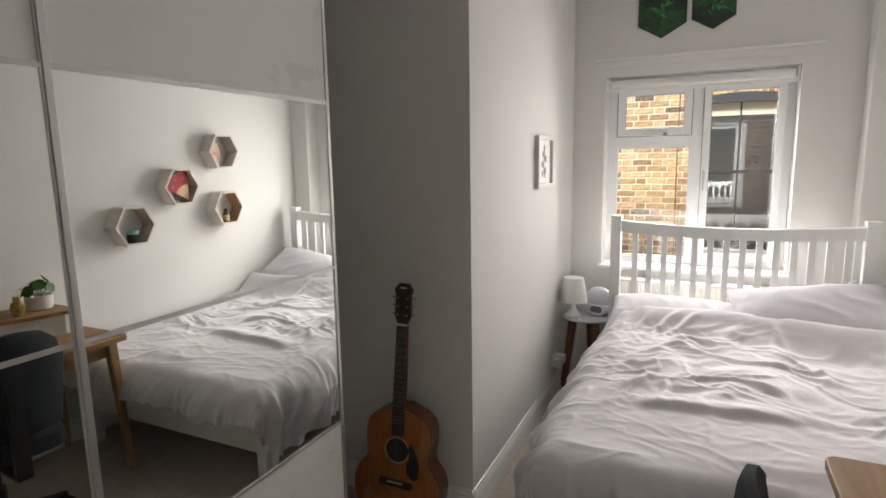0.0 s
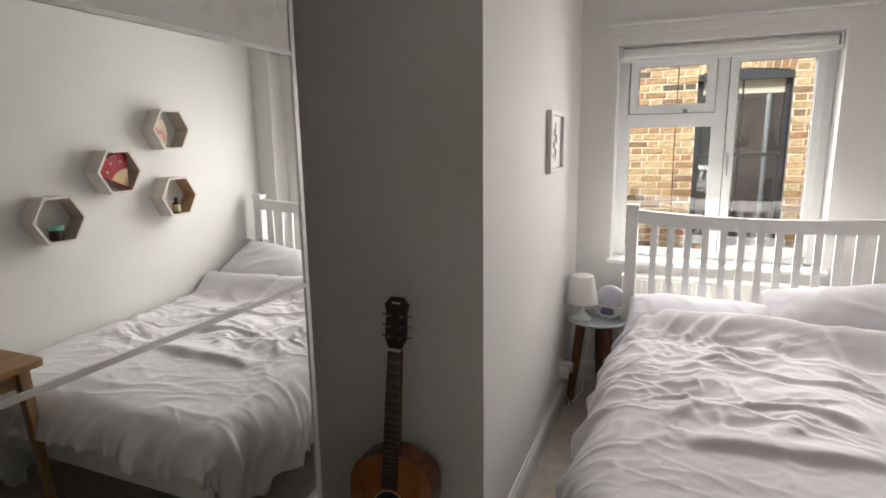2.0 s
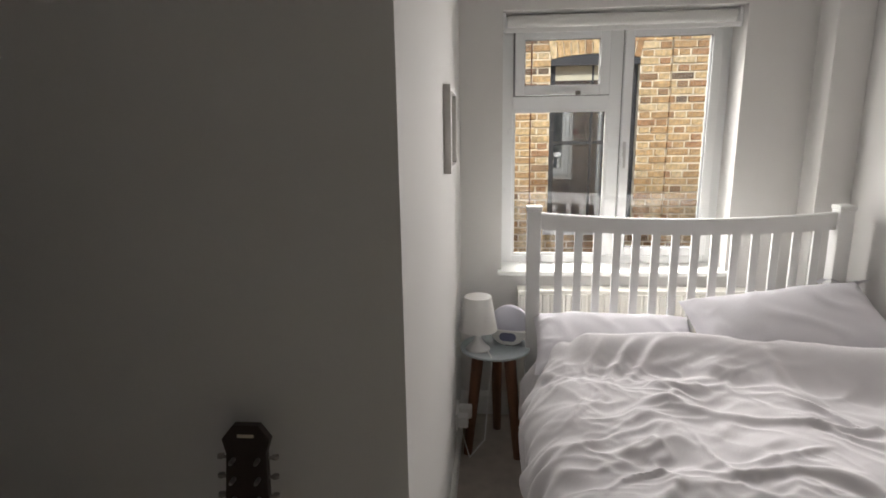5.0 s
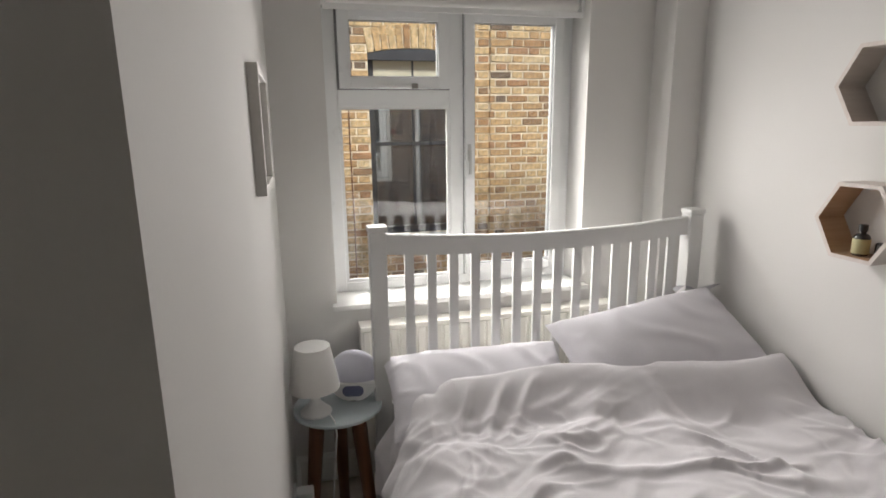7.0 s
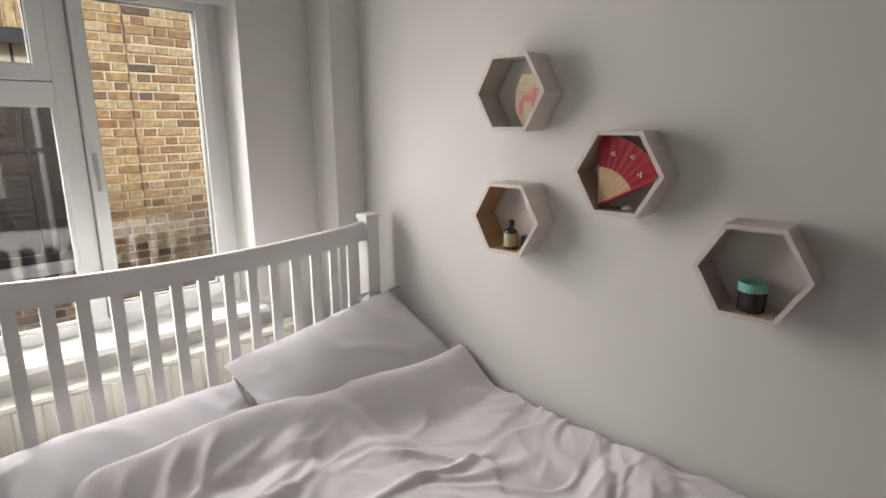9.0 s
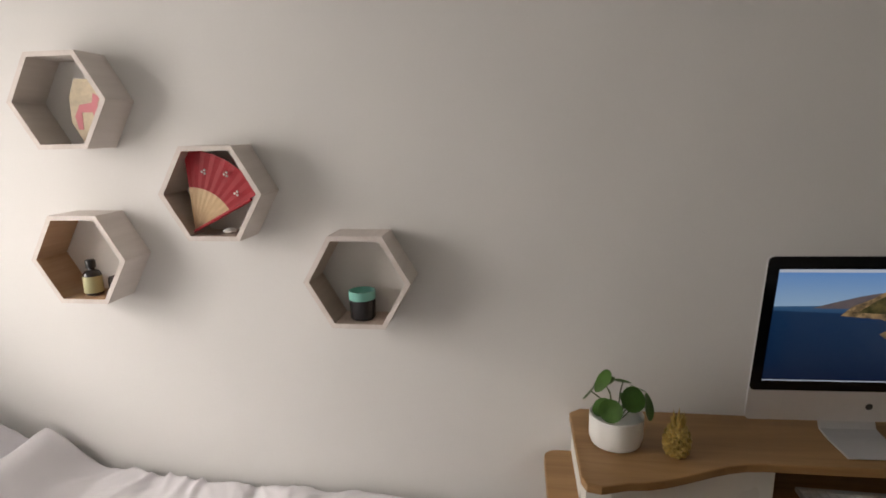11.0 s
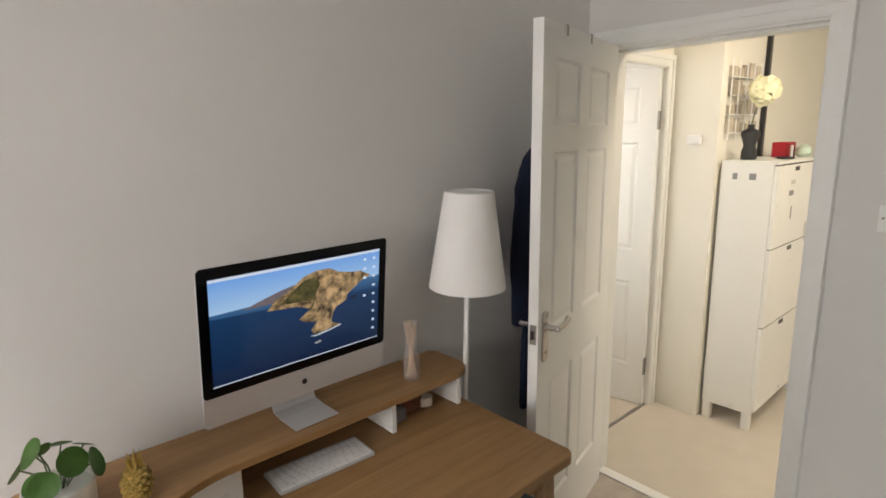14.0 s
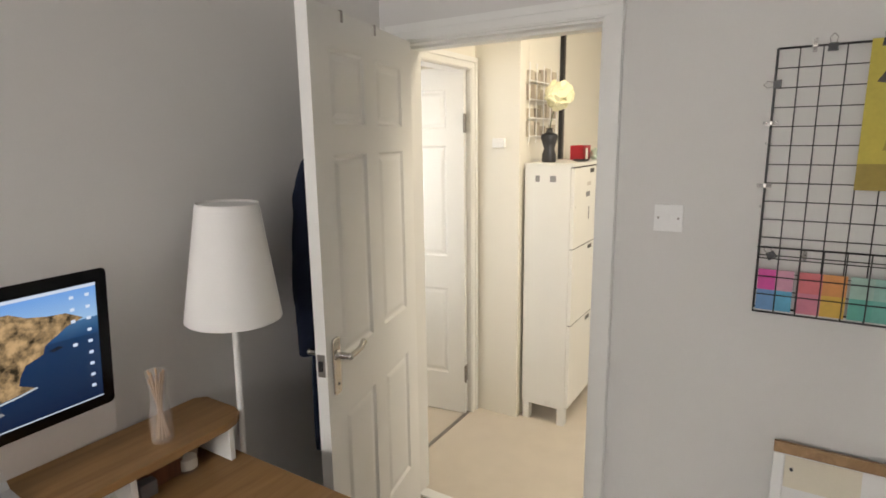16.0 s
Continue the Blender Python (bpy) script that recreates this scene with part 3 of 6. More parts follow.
# blind cassette inside the reveal and the batten above
blind = thing("roller_blind", "white roller blind rolled up at the window head", "blind")
part("roller", lathe([(0.03, -0.645), (0.03, 0.485)], 24, pose(0, 4.27, 2.155, 0, 90, 0)), FABRICSHADE, blind, smooth=True)
part("bottom_bar", boxes((-0.66, 0.50, 4.225, 4.24, 2.095, 2.118), bevel=0.004), PLASTIC, blind)
part("bracket", boxes((-0.668, -0.655, 4.235, 4.30, 2.11, 2.193)), PLASTIC, blind)
part("bracket", boxes((0.495, 0.508, 4.235, 4.30, 2.11, 2.193)), PLASTIC, blind)
rail = thing("curtain_batten", "white painted timber batten above the window", "batten")
part("batten", boxes((-0.742, 0.612, 4.166, 4.1798, 2.252, 2.304), bevel=0.004), PAINT, rail)
part("cap", boxes((-0.752, 0.620, 4.148, 4.1798, 2.3045, 2.318), bevel=0.004), GLOSS, rail)

# hexagonal leaf prints above the window
def hexprint(cx, cz, r, flip):
    h = thing("hexagon_print", "dark hexagonal print of green jungle leaves", "picture", pose(cx, YW - 0.001, cz, 90, 0, 0), "leaf prints above the window")
    o = [(r * math.sin(radians(60 * i)), r * math.cos(radians(60 * i))) for i in range(6)]
    part("backing", prism(o, 0, 0.012), BLACK, h)
    i_ = [(x * 0.97, y * 0.97) for x, y in o]
    part("print", prism(i_, 0.0125, 0.0135), JUNGLE, h)
    part("dark_area", prism([(i_[5][0], i_[5][1] * 0.6), i_[0], i_[1], (i_[2][0], i_[2][1] * 0.15), (0, 0.0)] if not flip else [i_[2], (i_[3][0], i_[3][1]), i_[4], (i_[4][0], 0.0), (0.1 * r, 0.05 * r)][::-1], 0.0136, 0.0142), JUNGLEDARK, h)
    leaves = random.Random(21 + flip)
    for k in range(15):
        q, d, ln = leaves.uniform(0, 360), r * leaves.uniform(0.1, 0.52), r * leaves.uniform(0.22, 0.36)
        blade = [(ln * (u - 0.5), (1 if i < 9 else -1) * ln * 0.15 * math.sin(math.pi * u) ** 0.8) for i, u in enumerate([j / 8 for j in range(9)] + [1 - j / 8 for j in range(1, 8)])]
        part("printed_leaf", prism(blade, 0, 0.0003, m=pose(d * math.cos(radians(q)), d * math.sin(radians(q)), 0.0143 + 0.0001 * k, 0, 0, q + leaves.uniform(-50, 50))), (LEAFLIGHT, LEAFDEEP)[k % 2], h)
    return h


hexprint(-0.315, 2.60, 0.175, False)
hexprint(-0.005, 2.60, 0.150, True)

# radiator
rad = thing("radiator", "cream white panel radiator below the window", "radiator")
rb = bmesh.new()
prof = []
for i in range(30):
    x = -0.575 + 0.04 * i
    prof += [(x, 4.050), (x + 0.004, 4.045), (x + 0.028, 4.045), (x + 0.032, 4.050), (x + 0.0395, 4.052)]
prof += [(0.625, 4.060), (-0.575, 4.060)]
prism(prof, 0.20, 0.762, bm=rb)
part("front_panel", rb, RADIATOR, rad)
part("top_grille", boxes((-0.58, 0.63, 4.045, 4.14, 0.765, 0.785), bevel=0.004), RADIATOR, rad)
part("side_panel", boxes((-0.585, -0.5755, 4.045, 4.14, 0.20, 0.785), bevel=0.002), RADIATOR, rad)
part("side_panel", boxes((0.6255, 0.635, 4.045, 4.14, 0.20, 0.785), bevel=0.002), RADIATOR, rad)
part("back_panel", boxes((-0.575, 0.625, 4.125, 4.14, 0.20, 0.76)), RADIATOR, rad)
pb = bmesh.new()
rod(pb, (-0.60, 4.09, 0.002), (-0.60, 4.09, 0.26), 0.008)
rod(pb, (-0.60, 4.09, 0.24), (-0.575, 4.09, 0.24), 0.012)
part("pipe", pb, CHROME, rad)

# ---- mirrored wardrobe ----
wd = thing("wardrobe", "tall white wardrobe with mirrored sliding doors", "wardrobe")
WY0, WY1, WH = -0.36, 1.615, 2.36
part("carcass", boxes((XO + 0.005, XM - 0.075, WY0, WY0 + 0.02, 0.0, WH), (XO + 0.005, XM - 0.075, WY1 - 0.02, WY1, 0.0, WH), (XO + 0.005, XM - 0.075, WY0 + 0.02, WY1 - 0.02, WH - 0.02, WH), (XO + 0.005, XM - 0.075, WY0 + 0.02, WY1 - 0.02, 0.0, 0.06), (XO + 0.005, XO + 0.02, WY0 + 0.02, WY1 - 0.02, 0.06, WH - 0.02)), PANEL, wd)
part("top_track", boxes((XM - 0.075, XM + 0.006, WY0, WY1, WH - 0.03, WH + 0.03)), ALUFRAME, wd)
part("bottom_track", boxes((XM - 0.075, XM + 0.006, WY0, WY1, 0.0, 0.045)), ALUFRAME, wd)


def sliding_door(y0, y1, dx, w1=0.015):
    x = XM + dx
    d = part("sliding_door", boxes((x - 0.02, x + 0.004, y0, y0 + 0.015, 0.05, WH - 0.035), (x - 0.02, x + 0.004, y1 - w1, y1, 0.05, WH - 0.035), (x - 0.02, x + 0.003, y0 + 0.015, y1 - w1, 0.05, 0.085), (x - 0.02, x + 0.003, y0 + 0.015, y1 - w1, WH - 0.06, WH - 0.035), bevel=0.001), ALUFRAME, wd, "sliding door in a satin aluminium frame")
    zs = [0.09, 0.685, 1.27, 1.838, WH - 0.062]
    for i, (a, b) in enumerate(zip(zs, zs[1:])):
        inner = (x - 0.010, x, y0 + 0.0155, y1 - w1 - 0.0005, a + 0.006, b - 0.006)
        part("mirror_panel" if i in (1, 2) else "plain_panel", boxes(inner), MIRROR if i in (1, 2) else PANEL, d, "silvered mirror glass" if i in (1, 2) else "plain white gloss panel")
        if i:
            part("cross_bar", boxes((x - 0.012, x + 0.003, y0 + 0.015, y1 - w1, a - 0.0055, a + 0.0055)), ALUFRAME, d)
    return d


sliding_door(0.692, 1.612, 0.0)
sliding_door(WY0 + 0.003, 0.6915, -0.004, 0.004)

# ---- bed ----
BX0, BX1, BY0, BY1 = -0.50, 0.915, 1.915, 3.90
bed = thing("bed", "white painted wooden double bed with slatted headboard", "bed")
for x0 in (-0.555, 0.845):
    post = boxes((x0, x0 + 0.065, 3.83, 3.895, 0.0, 1.235), bevel=0.006)
    box(post, x0 - 0.004, x0 + 0.069, 3.826, 3.899, 1.235, 1.258, 0.006)
    part("post", post, BEDPAINT, bed)
# top rail, dipping in the middle
tb = bmesh.new()
N = 24
rows = []
for i in range(N + 1):
    u = i / N
    x = -0.49 + u * (0.845 + 0.49)
    s = 1 - (2 * u - 1) ** 2
    zt, zb = 1.226 - 0.032 * s, 1.145 - 0.026 * s
    rows.append([tb.verts.new((x, y, z)) for y, z in ((3.848, zb), (3.848, zt - 0.006), (3.853, zt), (3.873, zt), (3.878, zt - 0.006), (3.878, zb))])
for a, b in zip(rows, rows[1:]):
    for i in range(6):
        tb.faces.new((a[i], a[(i + 1) % 6], b[(i + 1) % 6], b[i]))
tb.faces.new(rows[0])
tb.faces.new(rows[-1])
part("top_rail", tb, BEDPAINT, bed)
part("lower_rail", boxes((-0.49, 0.845, 3.85, 3.876, 0.42, 0.52), bevel=0.004), BEDPAINT, bed)
NS = 14
for i in range(NS):
    x = -0.400 + 0.0905 * i
    u = (x + 0.49) / 1.335
    s = 1 - (2 * u - 1) ** 2
    part("slat", boxes((x - 0.019, x + 0.019, 3.856, 3.870, 0.52, 1.1465 - 0.026 * s), bevel=0.003), BEDPAINT, bed)
part("side_rail", boxes((BX0, BX0 + 0.028, BY0 + 0.02, 3.83, 0.24, 0.40), bevel=0.004), BEDPAINT, bed)
part("side_rail", boxes((BX1 - 0.028, BX1, BY0 + 0.02, 3.83, 0.24, 0.40), bevel=0.004), BEDPAINT, bed)
part("foot_rail", boxes((BX0 + 0.07, BX1 - 0.07, BY0 + 0.01, BY0 + 0.04, 0.22, 0.42), bevel=0.004), BEDPAINT, bed)
for x0 in (BX0 - 0.002, BX1 - 0.068):
    part("leg", boxes((x0, x0 + 0.07, BY0, BY0 + 0.07, 0.0, 0.43), bevel=0.006), BEDPAINT, bed)
part("slatted_base", boxes((BX0 + 0.028, BX1 - 0.028, BY0 + 0.045, 3.83, 0.30, 0.33)), PLYIN, bed)
mat = thing("mattress", "pale mattress lying on the white bed", "mattress")
part("body", boxes((BX0 + 0.03, BX1 - 0.03, BY0 + 0.045, 3.825, 0.331, 0.50), bevel=0.03), MATTRESS, mat)


def ridged(x, y, f, seed, warp=0.35, width=0.16):
    """Soft crease pattern: rounded ridges where warped noise crosses zero."""
    wx = x + warp * noise.noise((x * f * 0.5 + seed, y * f * 0.5, seed)) / f
    wy = y + warp * noise.noise((x * f * 0.5, y * f * 0.5 + seed, seed + 3.1)) / f
    n = noise.noise((wx * f, wy * f, seed))
    return math.exp(-(n / width) ** 2)


def turned(x, y, a):
    c, q = math.cos(radians(a)), math.sin(radians(a))
    return c * x + q * y, c * y - q * x


def pinched(x, y, f, seed, warp=0.5):
    """Soft pillowy bulges with narrow valleys between them."""
    wx = x + warp * noise.noise((x * f * 0.6 + seed, y * f * 0.6, seed + 1.3)) / f
    wy = y + warp * noise.noise((x * f * 0.6, y * f * 0.6 + seed, seed + 5.1)) / f
    n = noise.noise((wx * f, wy * f, seed))
    return math.sqrt(n * n + 0.004)


def creases(x, y):
    """Height of the rumples in a slept-in cover: x across the bed, y from its foot; smooth and plump at the foot."""
    busy = 0.26 + 0.74 * smooth_step((y - 0.30 - 0.10 * math.sin(3 * x)) / 0.32)
    h = 0.020 * noise.noise((x * 1.7, y * 1.7, 1.7)) + 0.014 * noise.noise((x * 3.6, y * 3.6, 5.7))
    px = x + 0.10 * noise.noise((x * 2.3, y * 2.3, 31.0))
    py = y + 0.13 * noise.noise((x * 2.3, y * 2.3, 47.0))
    h += busy * (0.046 * pinched(0.55 * px + 0.25 * py, py, 4.2, 3.0) + 0.016 * pinched(0.55 * px - 0.2 * py, py, 8.0, 13.0))
    for a, stretch, f, seed, amp, width in ((4, 0.36, 3.4, 2.0, 0.026, 0.085), (-18, 0.40, 4.6, 11.0, 0.022, 0.085), (24, 0.42, 5.8, 17.0, 0.017, 0.09), (-30, 0.42, 7.4, 23.0, 0.012, 0.09), (-6, 0.36, 9.5, 29.0, 0.010, 0.10), (16, 0.42, 13.0, 31.0, 0.007, 0.11), (-24, 0.45, 17.0, 41.0, 0.005, 0.13), (50, 0.5, 10.0, 53.0, 0.007, 0.10)):
        u, v = turned(px, py, a)
        here = smooth_step(0.30 + 1.7 * noise.noise((x * 2.8 + seed, y * 2.8 - seed, 0.7 * seed)))
        h += busy * amp * here * ridged(u * stretch, v, f, seed, 0.9, width)
    # one long crescent fold where the plump foot begins
    c = y - 0.47 - 0.10 * (x - 0.45) ** 2 + 0.03 * noise.noise((x * 4, 2, 8))
    h += 0.030 * math.exp(-(c / (0.03 if c < 0 else 0.07)) ** 2) * smooth_step((x - 0.12) / 0.2) * smooth_step((0.95 - x) / 0.25)
    return h


def duvet_mesh():
    bm = bmesh.new()
    rr = 0.11
    xe, ye = BX0 + 0.048, BY0 + 0.035
    nu, nv = 270, 300
    s0, s1, t0 = -0.40, BX1 - xe + 0.05, -0.225

    def bend(v):
        if v >= 0:
            return v, 0.0
        a = min(-v / rr, math.pi / 2)
        return -rr * math.sin(a), rr * (1 - math.cos(a)) + max(0.0, -v - rr * math.pi / 2)

    grid = []
    for j in range(nv + 1):
        row = []
        for i in range(nu + 1):
            s = s0 + (s1 - s0) * i / nu
            # the head end lies further down the bed beside the wall, under the plump pillow
            t1 = 3.632 - ye - 0.205 * smooth_step((s - 0.35) / 0.95) + 0.014 * noise.noise((s * 4.5, 0, 6))
            t = t0 + (t1 - t0) * j / nv
            lowest = 0.06 * noise.noise((0.3, t * 1.7, 4)) + 0.02 * noise.noise((0, t * 6, 8))
            ss = s + lowest * min(1.0, max(0.0, -s) / 0.3)
            tt = t + 0.035 * noise.noise((s * 2.3, 0, 9)) * min(1.0, max(0.0, -t) / 0.2)
            bx, dx = bend(ss)
            by, dy = bend(tt)
            drop = math.hypot(dx, dy) if dx > 0 and dy > 0 else dx + dy
            hang = min(1.0, drop / 0.14)
            top = 0.572 + 0.035 * max(0.0, t) / t1
            d = t1 - t
            far = smooth_step((s - 0.15) / 1.0)
            # head end lifted over the pillows, with a smooth slope down from its rolled edge
            lift = (0.112 + 0.034 * far) * (1 - smooth_step((d - 0.03) / 0.22)) * (0.68 + 0.32 * smooth_step(s / 0.12))
            calm = 1 - 0.80 * (1 - smooth_step((d - 0.11) / 0.11))
            puff = creases(s, t) * calm + lift
            # folds drawn from the raised edge down towards the bed's free side
            for k, (sx, lean, amp) in enumerate(((0.40, 0.75, 0.022), (0.53, 0.95, 0.020), (0.22, 0.6, 0.014), (0.80, -0.35, 0.013))):
                e = (s - sx + lean * d) + 0.02 * noise.noise((s * 5, t * 5, k))
                puff += amp * math.exp(-(e / 0.026) ** 2) * smooth_step((d - 0.05) / 0.08) * (1 - smooth_step((d - 0.18) / 0.22))
            z = top + puff * (1 - 0.75 * hang) - drop
            if d < 0.03:
                z -= 0.05 * ((0.03 - d) / 0.03) ** 2
            along = t if dx >= dy else 2.0 - s
            side = hang * (0.045 * ridged(along + 0.45 * drop, drop * 0.22, 4.6, 7.0, 0.6, 0.14) + 0.030 * ridged(along + 0.3 * drop, drop * 0.3, 9.0, 19.0, 0.6, 0.14) + 0.03 * noise.noise((along * 3, drop * 2, 2))) + 0.022 * hang
            px = xe + bx - (side if dx >= dy else 0.3 * side)
            py = ye + by - (0.7 * side if dy > dx else 0.0)
            # drawn in along the free side, most of all beside the pillows
            px += (0.024 + 0.042 * smooth_step((t - 0.9) / 0.7)) * (1 - min(1.0, max(0.0, s) / 0.3))
            if px > 0.985:
                z += 0.25 * (px - 0.985)
                px = 0.985
            row.append((px, py, max(z, 0.20)))
        grid.append(row)
    # soften the finest relief
    net = np.array(grid)
    for _ in range(2):
        soft = net.copy()
        soft[1:-1, 1:-1] = 0.4 * net[1:-1, 1:-1] + 0.15 * (net[:-2, 1:-1] + net[2:, 1:-1] + net[1:-1, :-2] + net[1:-1, 2:])
        net = soft
    grid = [[bm.verts.new(c) for c in row] for row in net.tolist()]
    for a, b in zip(grid, grid[1:]):
        for i in range(nu):
            bm.faces.new((a[i], a[i + 1], b[i + 1], b[i]))
    return bm


duvet = thing("duvet", "rumpled white cotton duvet on an unmade bed", "duvet")
dv = part("cover", duvet_mesh(), LINEN, duvet, smooth=True)
dv_s = dv.modifiers.new("thickness", "SOLIDIFY")
dv_s.thickness, dv_s.offset = 0.02, -1


def pillow(label, m, w, l, h, seed):
    """A soft pillow: w across, l deep, h thick, with drawn-in seams and creases."""
    p = thing("pillow", label, "pillow", m, "pillows on the bed")
    bm = bmesh.new()
    n = 44
    sides = []
    for sgn in (1, -1):
        g = []
        for j in range(n + 1):
            row = []
            for i in range(n + 1):
                u, v = 2 * i / n - 1, 2 * j / n - 1
                x = 0.5 * w * u * (1 - 0.05 * (1 - v ** 2) * abs(u) ** 3)
                y = 0.5 * l * v * (1 - 0.06 * (1 - u ** 2) * abs(v) ** 3)
                prof = max(0.0, (1 - abs(u) ** 2.6)) ** 0.55 * max(0.0, (1 - abs(v) ** 2.4)) ** 0.55
                cr = 0.007 * ridged(0.5 * x + 0.3 * y, y - 0.2 * x, 6.0, seed, 0.8) * min(1, 3 * prof) + 0.008 * noise.noise((x * 5 + seed, y * 5, sgn)) + 0.006 * ridged(x, 0.6 * y, 9.0, seed + 4, 0.8, 0.1) * smooth_step((abs(u) - 0.55) / 0.35)
                z = sgn * (0.5 * h * prof * (1.0 if sgn > 0 else 0.75)) + cr * min(1, 4 * prof)
                row.append((x, y, z))
            g.append(row)
        sides.append(g)
    for g in sides:
        vs = [[bm.verts.new(c) for c in row] for row in g]
        for a, b in zip(vs, vs[1:]):
            for i in range(n):
                bm.faces.new((a[i], a[i + 1], b[i + 1], b[i]))
    bmesh.ops.remove_doubles(bm, verts=bm.verts, dist=0.0008)
    part("case", bm, CASE, p, smooth=True)
    sb = bmesh.new()
    tube(sb, [(-0.5 * w * (1 - 0.05 * (1 - v * v)) + 0.012, 0.5 * l * v * 0.98, 0) for v in [i / 6 - 1 for i in range(13)]], 0.004, 6)
    part("piping", sb, CASE, p, smooth=True)
    return p


pillow("plump pale grey pillow propped against the headboard", pose(0.568, 3.615, 0.748, 30, -7, 1), 0.80, 0.45, 0.19, 3.0)
tie = thing("pillow_tie", "loose fabric tie of the pillow by the bedpost", "fabric tie", pose(0.88, 3.80, 0.90))
tb_ = bmesh.new()
prev = None
for i in range(13):
    u = i / 12
    c = Vector((-0.10 + 0.19 * u, 0.02 - 0.05 * u * u, 0.012 * math.sin(7 * u) + 0.02 * u))
    row = [tb_.verts.new(c + Vector((0, d, 0.006 * math.sin(9 * u + d * 60)))) for d in (-0.014, 0.0, 0.014)]
    if prev:
        for k in range(2):
            tb_.faces.new((prev[k], prev[k + 1], row[k + 1], row[k]))
    prev = row
bmesh.ops.solidify(tb_, geom=tb_.faces, thickness=0.003)
part("ribbon", tb_, CASE, tie, smooth=True)
pillow("flat pale grey pillow lying low on the bed", pose(-0.16, 3.668, 0.640, 22, 0, -2), 0.74, 0.41, 0.17, 9.0)

# ---- bedside ----
BTX, BTY, BTZ = -0.705, 3.85, 0.55
table = thing("bedside_table", "round bedside table with glass top and dark legs", "table")
part("tabletop", lathe([(0.168, -0.014), (0.175, -0.010), (0.175, -0.004), (0.172, 0.0)], 48, pose(BTX, BTY, BTZ)), TABLEGLASS, table, "blue-grey tempered glass top", True)
for a in (85, 214, 314):
    c, s = math.cos(radians(a)), math.sin(radians(a))
    lb = bmesh.new()
    rod(lb, (BTX + 0.165 * c, BTY + 0.165 * s, 0.0), (BTX + 0.10 * c, BTY + 0.10 * s, BTZ - 0.0145), 0.022, 0.031, 16)
    part("leg", lb, DARKWOOD, table, "dark wooden leg", True)

tl = thing("table_lamp", "small white table lamp on the bedside table", "lamp", pose(BTX - 0.085, BTY - 0.045, BTZ + 0.001))
part("base", lathe([(0.060, 0), (0.060, 0.006), (0.045, 0.020), (0.022, 0.045), (0.014, 0.075), (0.013, 0.12)], 32), PLASTIC, tl, smooth=True)
part("shade", lathe([(0.094, 0.105), (0.0955, 0.105), (0.066, 0.272), (0.0, 0.2735), (0.0, 0.270), (0.0645, 0.2685), (0.093, 0.107)], 40), FABRICSHADE, tl, "white plastic cone shade", True)
cb = bmesh.new()
tube(cb, [(0.045, -0.02, 0.004), (0.065, -0.10, 0.003), (0.068, -0.135, -0.03), (0.05, -0.14, -0.20), (0.035, -0.13, -0.42), (-0.04, -0.13, -0.52), (-0.10, -0.11, -0.30)], 0.003, 8)
part("cord", cb, PLASTIC, tl, "thin white cord")

wl = thing("wake_up_light", "pale lilac dome wake-up light on the bedside table", "alarm clock", pose(BTX + 0.075, BTY + 0.06, BTZ + 0.001))
wb = bmesh.new()
prof = [(0.0, -0.05)] + [(0.1 * math.sin(radians(a)), -0.05 * math.cos(radians(a))) for a in range(20, 170, 10)] + [(0.0, 0.05)]
lathe(prof, 40, pose(0, 0, 0.096, 90, 0, -12), wb)
for v in wb.verts:
    if v.co.z < 0.0:
        v.co.z = 0.0
part("dome", wb, LILAC, wl, smooth=True)
seg = [(0.097 * math.cos(radians(a)), max(-0.094, 0.097 * math.sin(radians(a)))) for a in range(192, 349, 6)]
part("front", prism(seg, 0.0, 0.060, 0.004, m=pose(0, 0, 0.096, 90, 0, -12)), PLASTIC, wl, "white lower front", True)
part("display", prism(rounded(-0.042, 0.042, -0.022, 0.022, 0.0215), 0, 0.003, m=pose(-0.0127, -0.0595, 0.046, 90, 0, -12)), surface("blue_grey_display", (0.16, 0.17, 0.27), 0.25, vary=0.05, bump=0.0), wl, "blue-grey oval display")
part("foot", lathe([(0.06, 0), (0.06, 0.008)], 30), GREYINK, wl)

sock = thing("wall_socket", "white double wall socket with plugs in it", "socket")
part("plate", boxes((XL, XL + 0.010, 3.60, 3.746, 0.215, 0.301), bevel=0.003), PLASTIC, sock)
for y, zz, out in ((3.638, 0.225, 0.06), (3.708, 0.235, 0.075)):
    part("plug", boxes((XL + 0.0102, XL + out, y - 0.026, y + 0.026, zz, zz + 0.056), bevel=0.008), PLASTIC, sock)

pic = thing("framed_drawing", "pale framed botanical drawing on the white wall", "picture")
P0, P1, Q0, Q1 = 3.155, 3.50, 1.468, 1.772
part("frame", boxes((XL, XL + 0.026, P0, P0 + 0.022, Q0, Q1), (XL, XL + 0.026, P1 - 0.022, P1, Q0, Q1), (XL, XL + 0.026, P0 + 0.022, P1 - 0.022, Q0, Q0 + 0.022), (XL, XL + 0.026, P0 + 0.022, P1 - 0.022, Q1 - 0.022, Q1), bevel=0.003), STEELGREY, pic, "pale grey frame")
part("paper", boxes((XL, XL + 0.008, P0 + 0.022, P1 - 0.022, Q0 + 0.022, Q1 - 0.022)), WHITEPAPER, pic)
sb = bmesh.new()
yc = 0.5 * (P0 + P1)
tube(sb, [(XL + 0.0095, yc + 0.015, Q0 + 0.06), (XL + 0.0095, yc - 0.01, Q0 + 0.13), (XL + 0.0095, yc + 0.012, Q0 + 0.20), (XL + 0.0095, yc, Q0 + 0.24)], 0.002, 6)
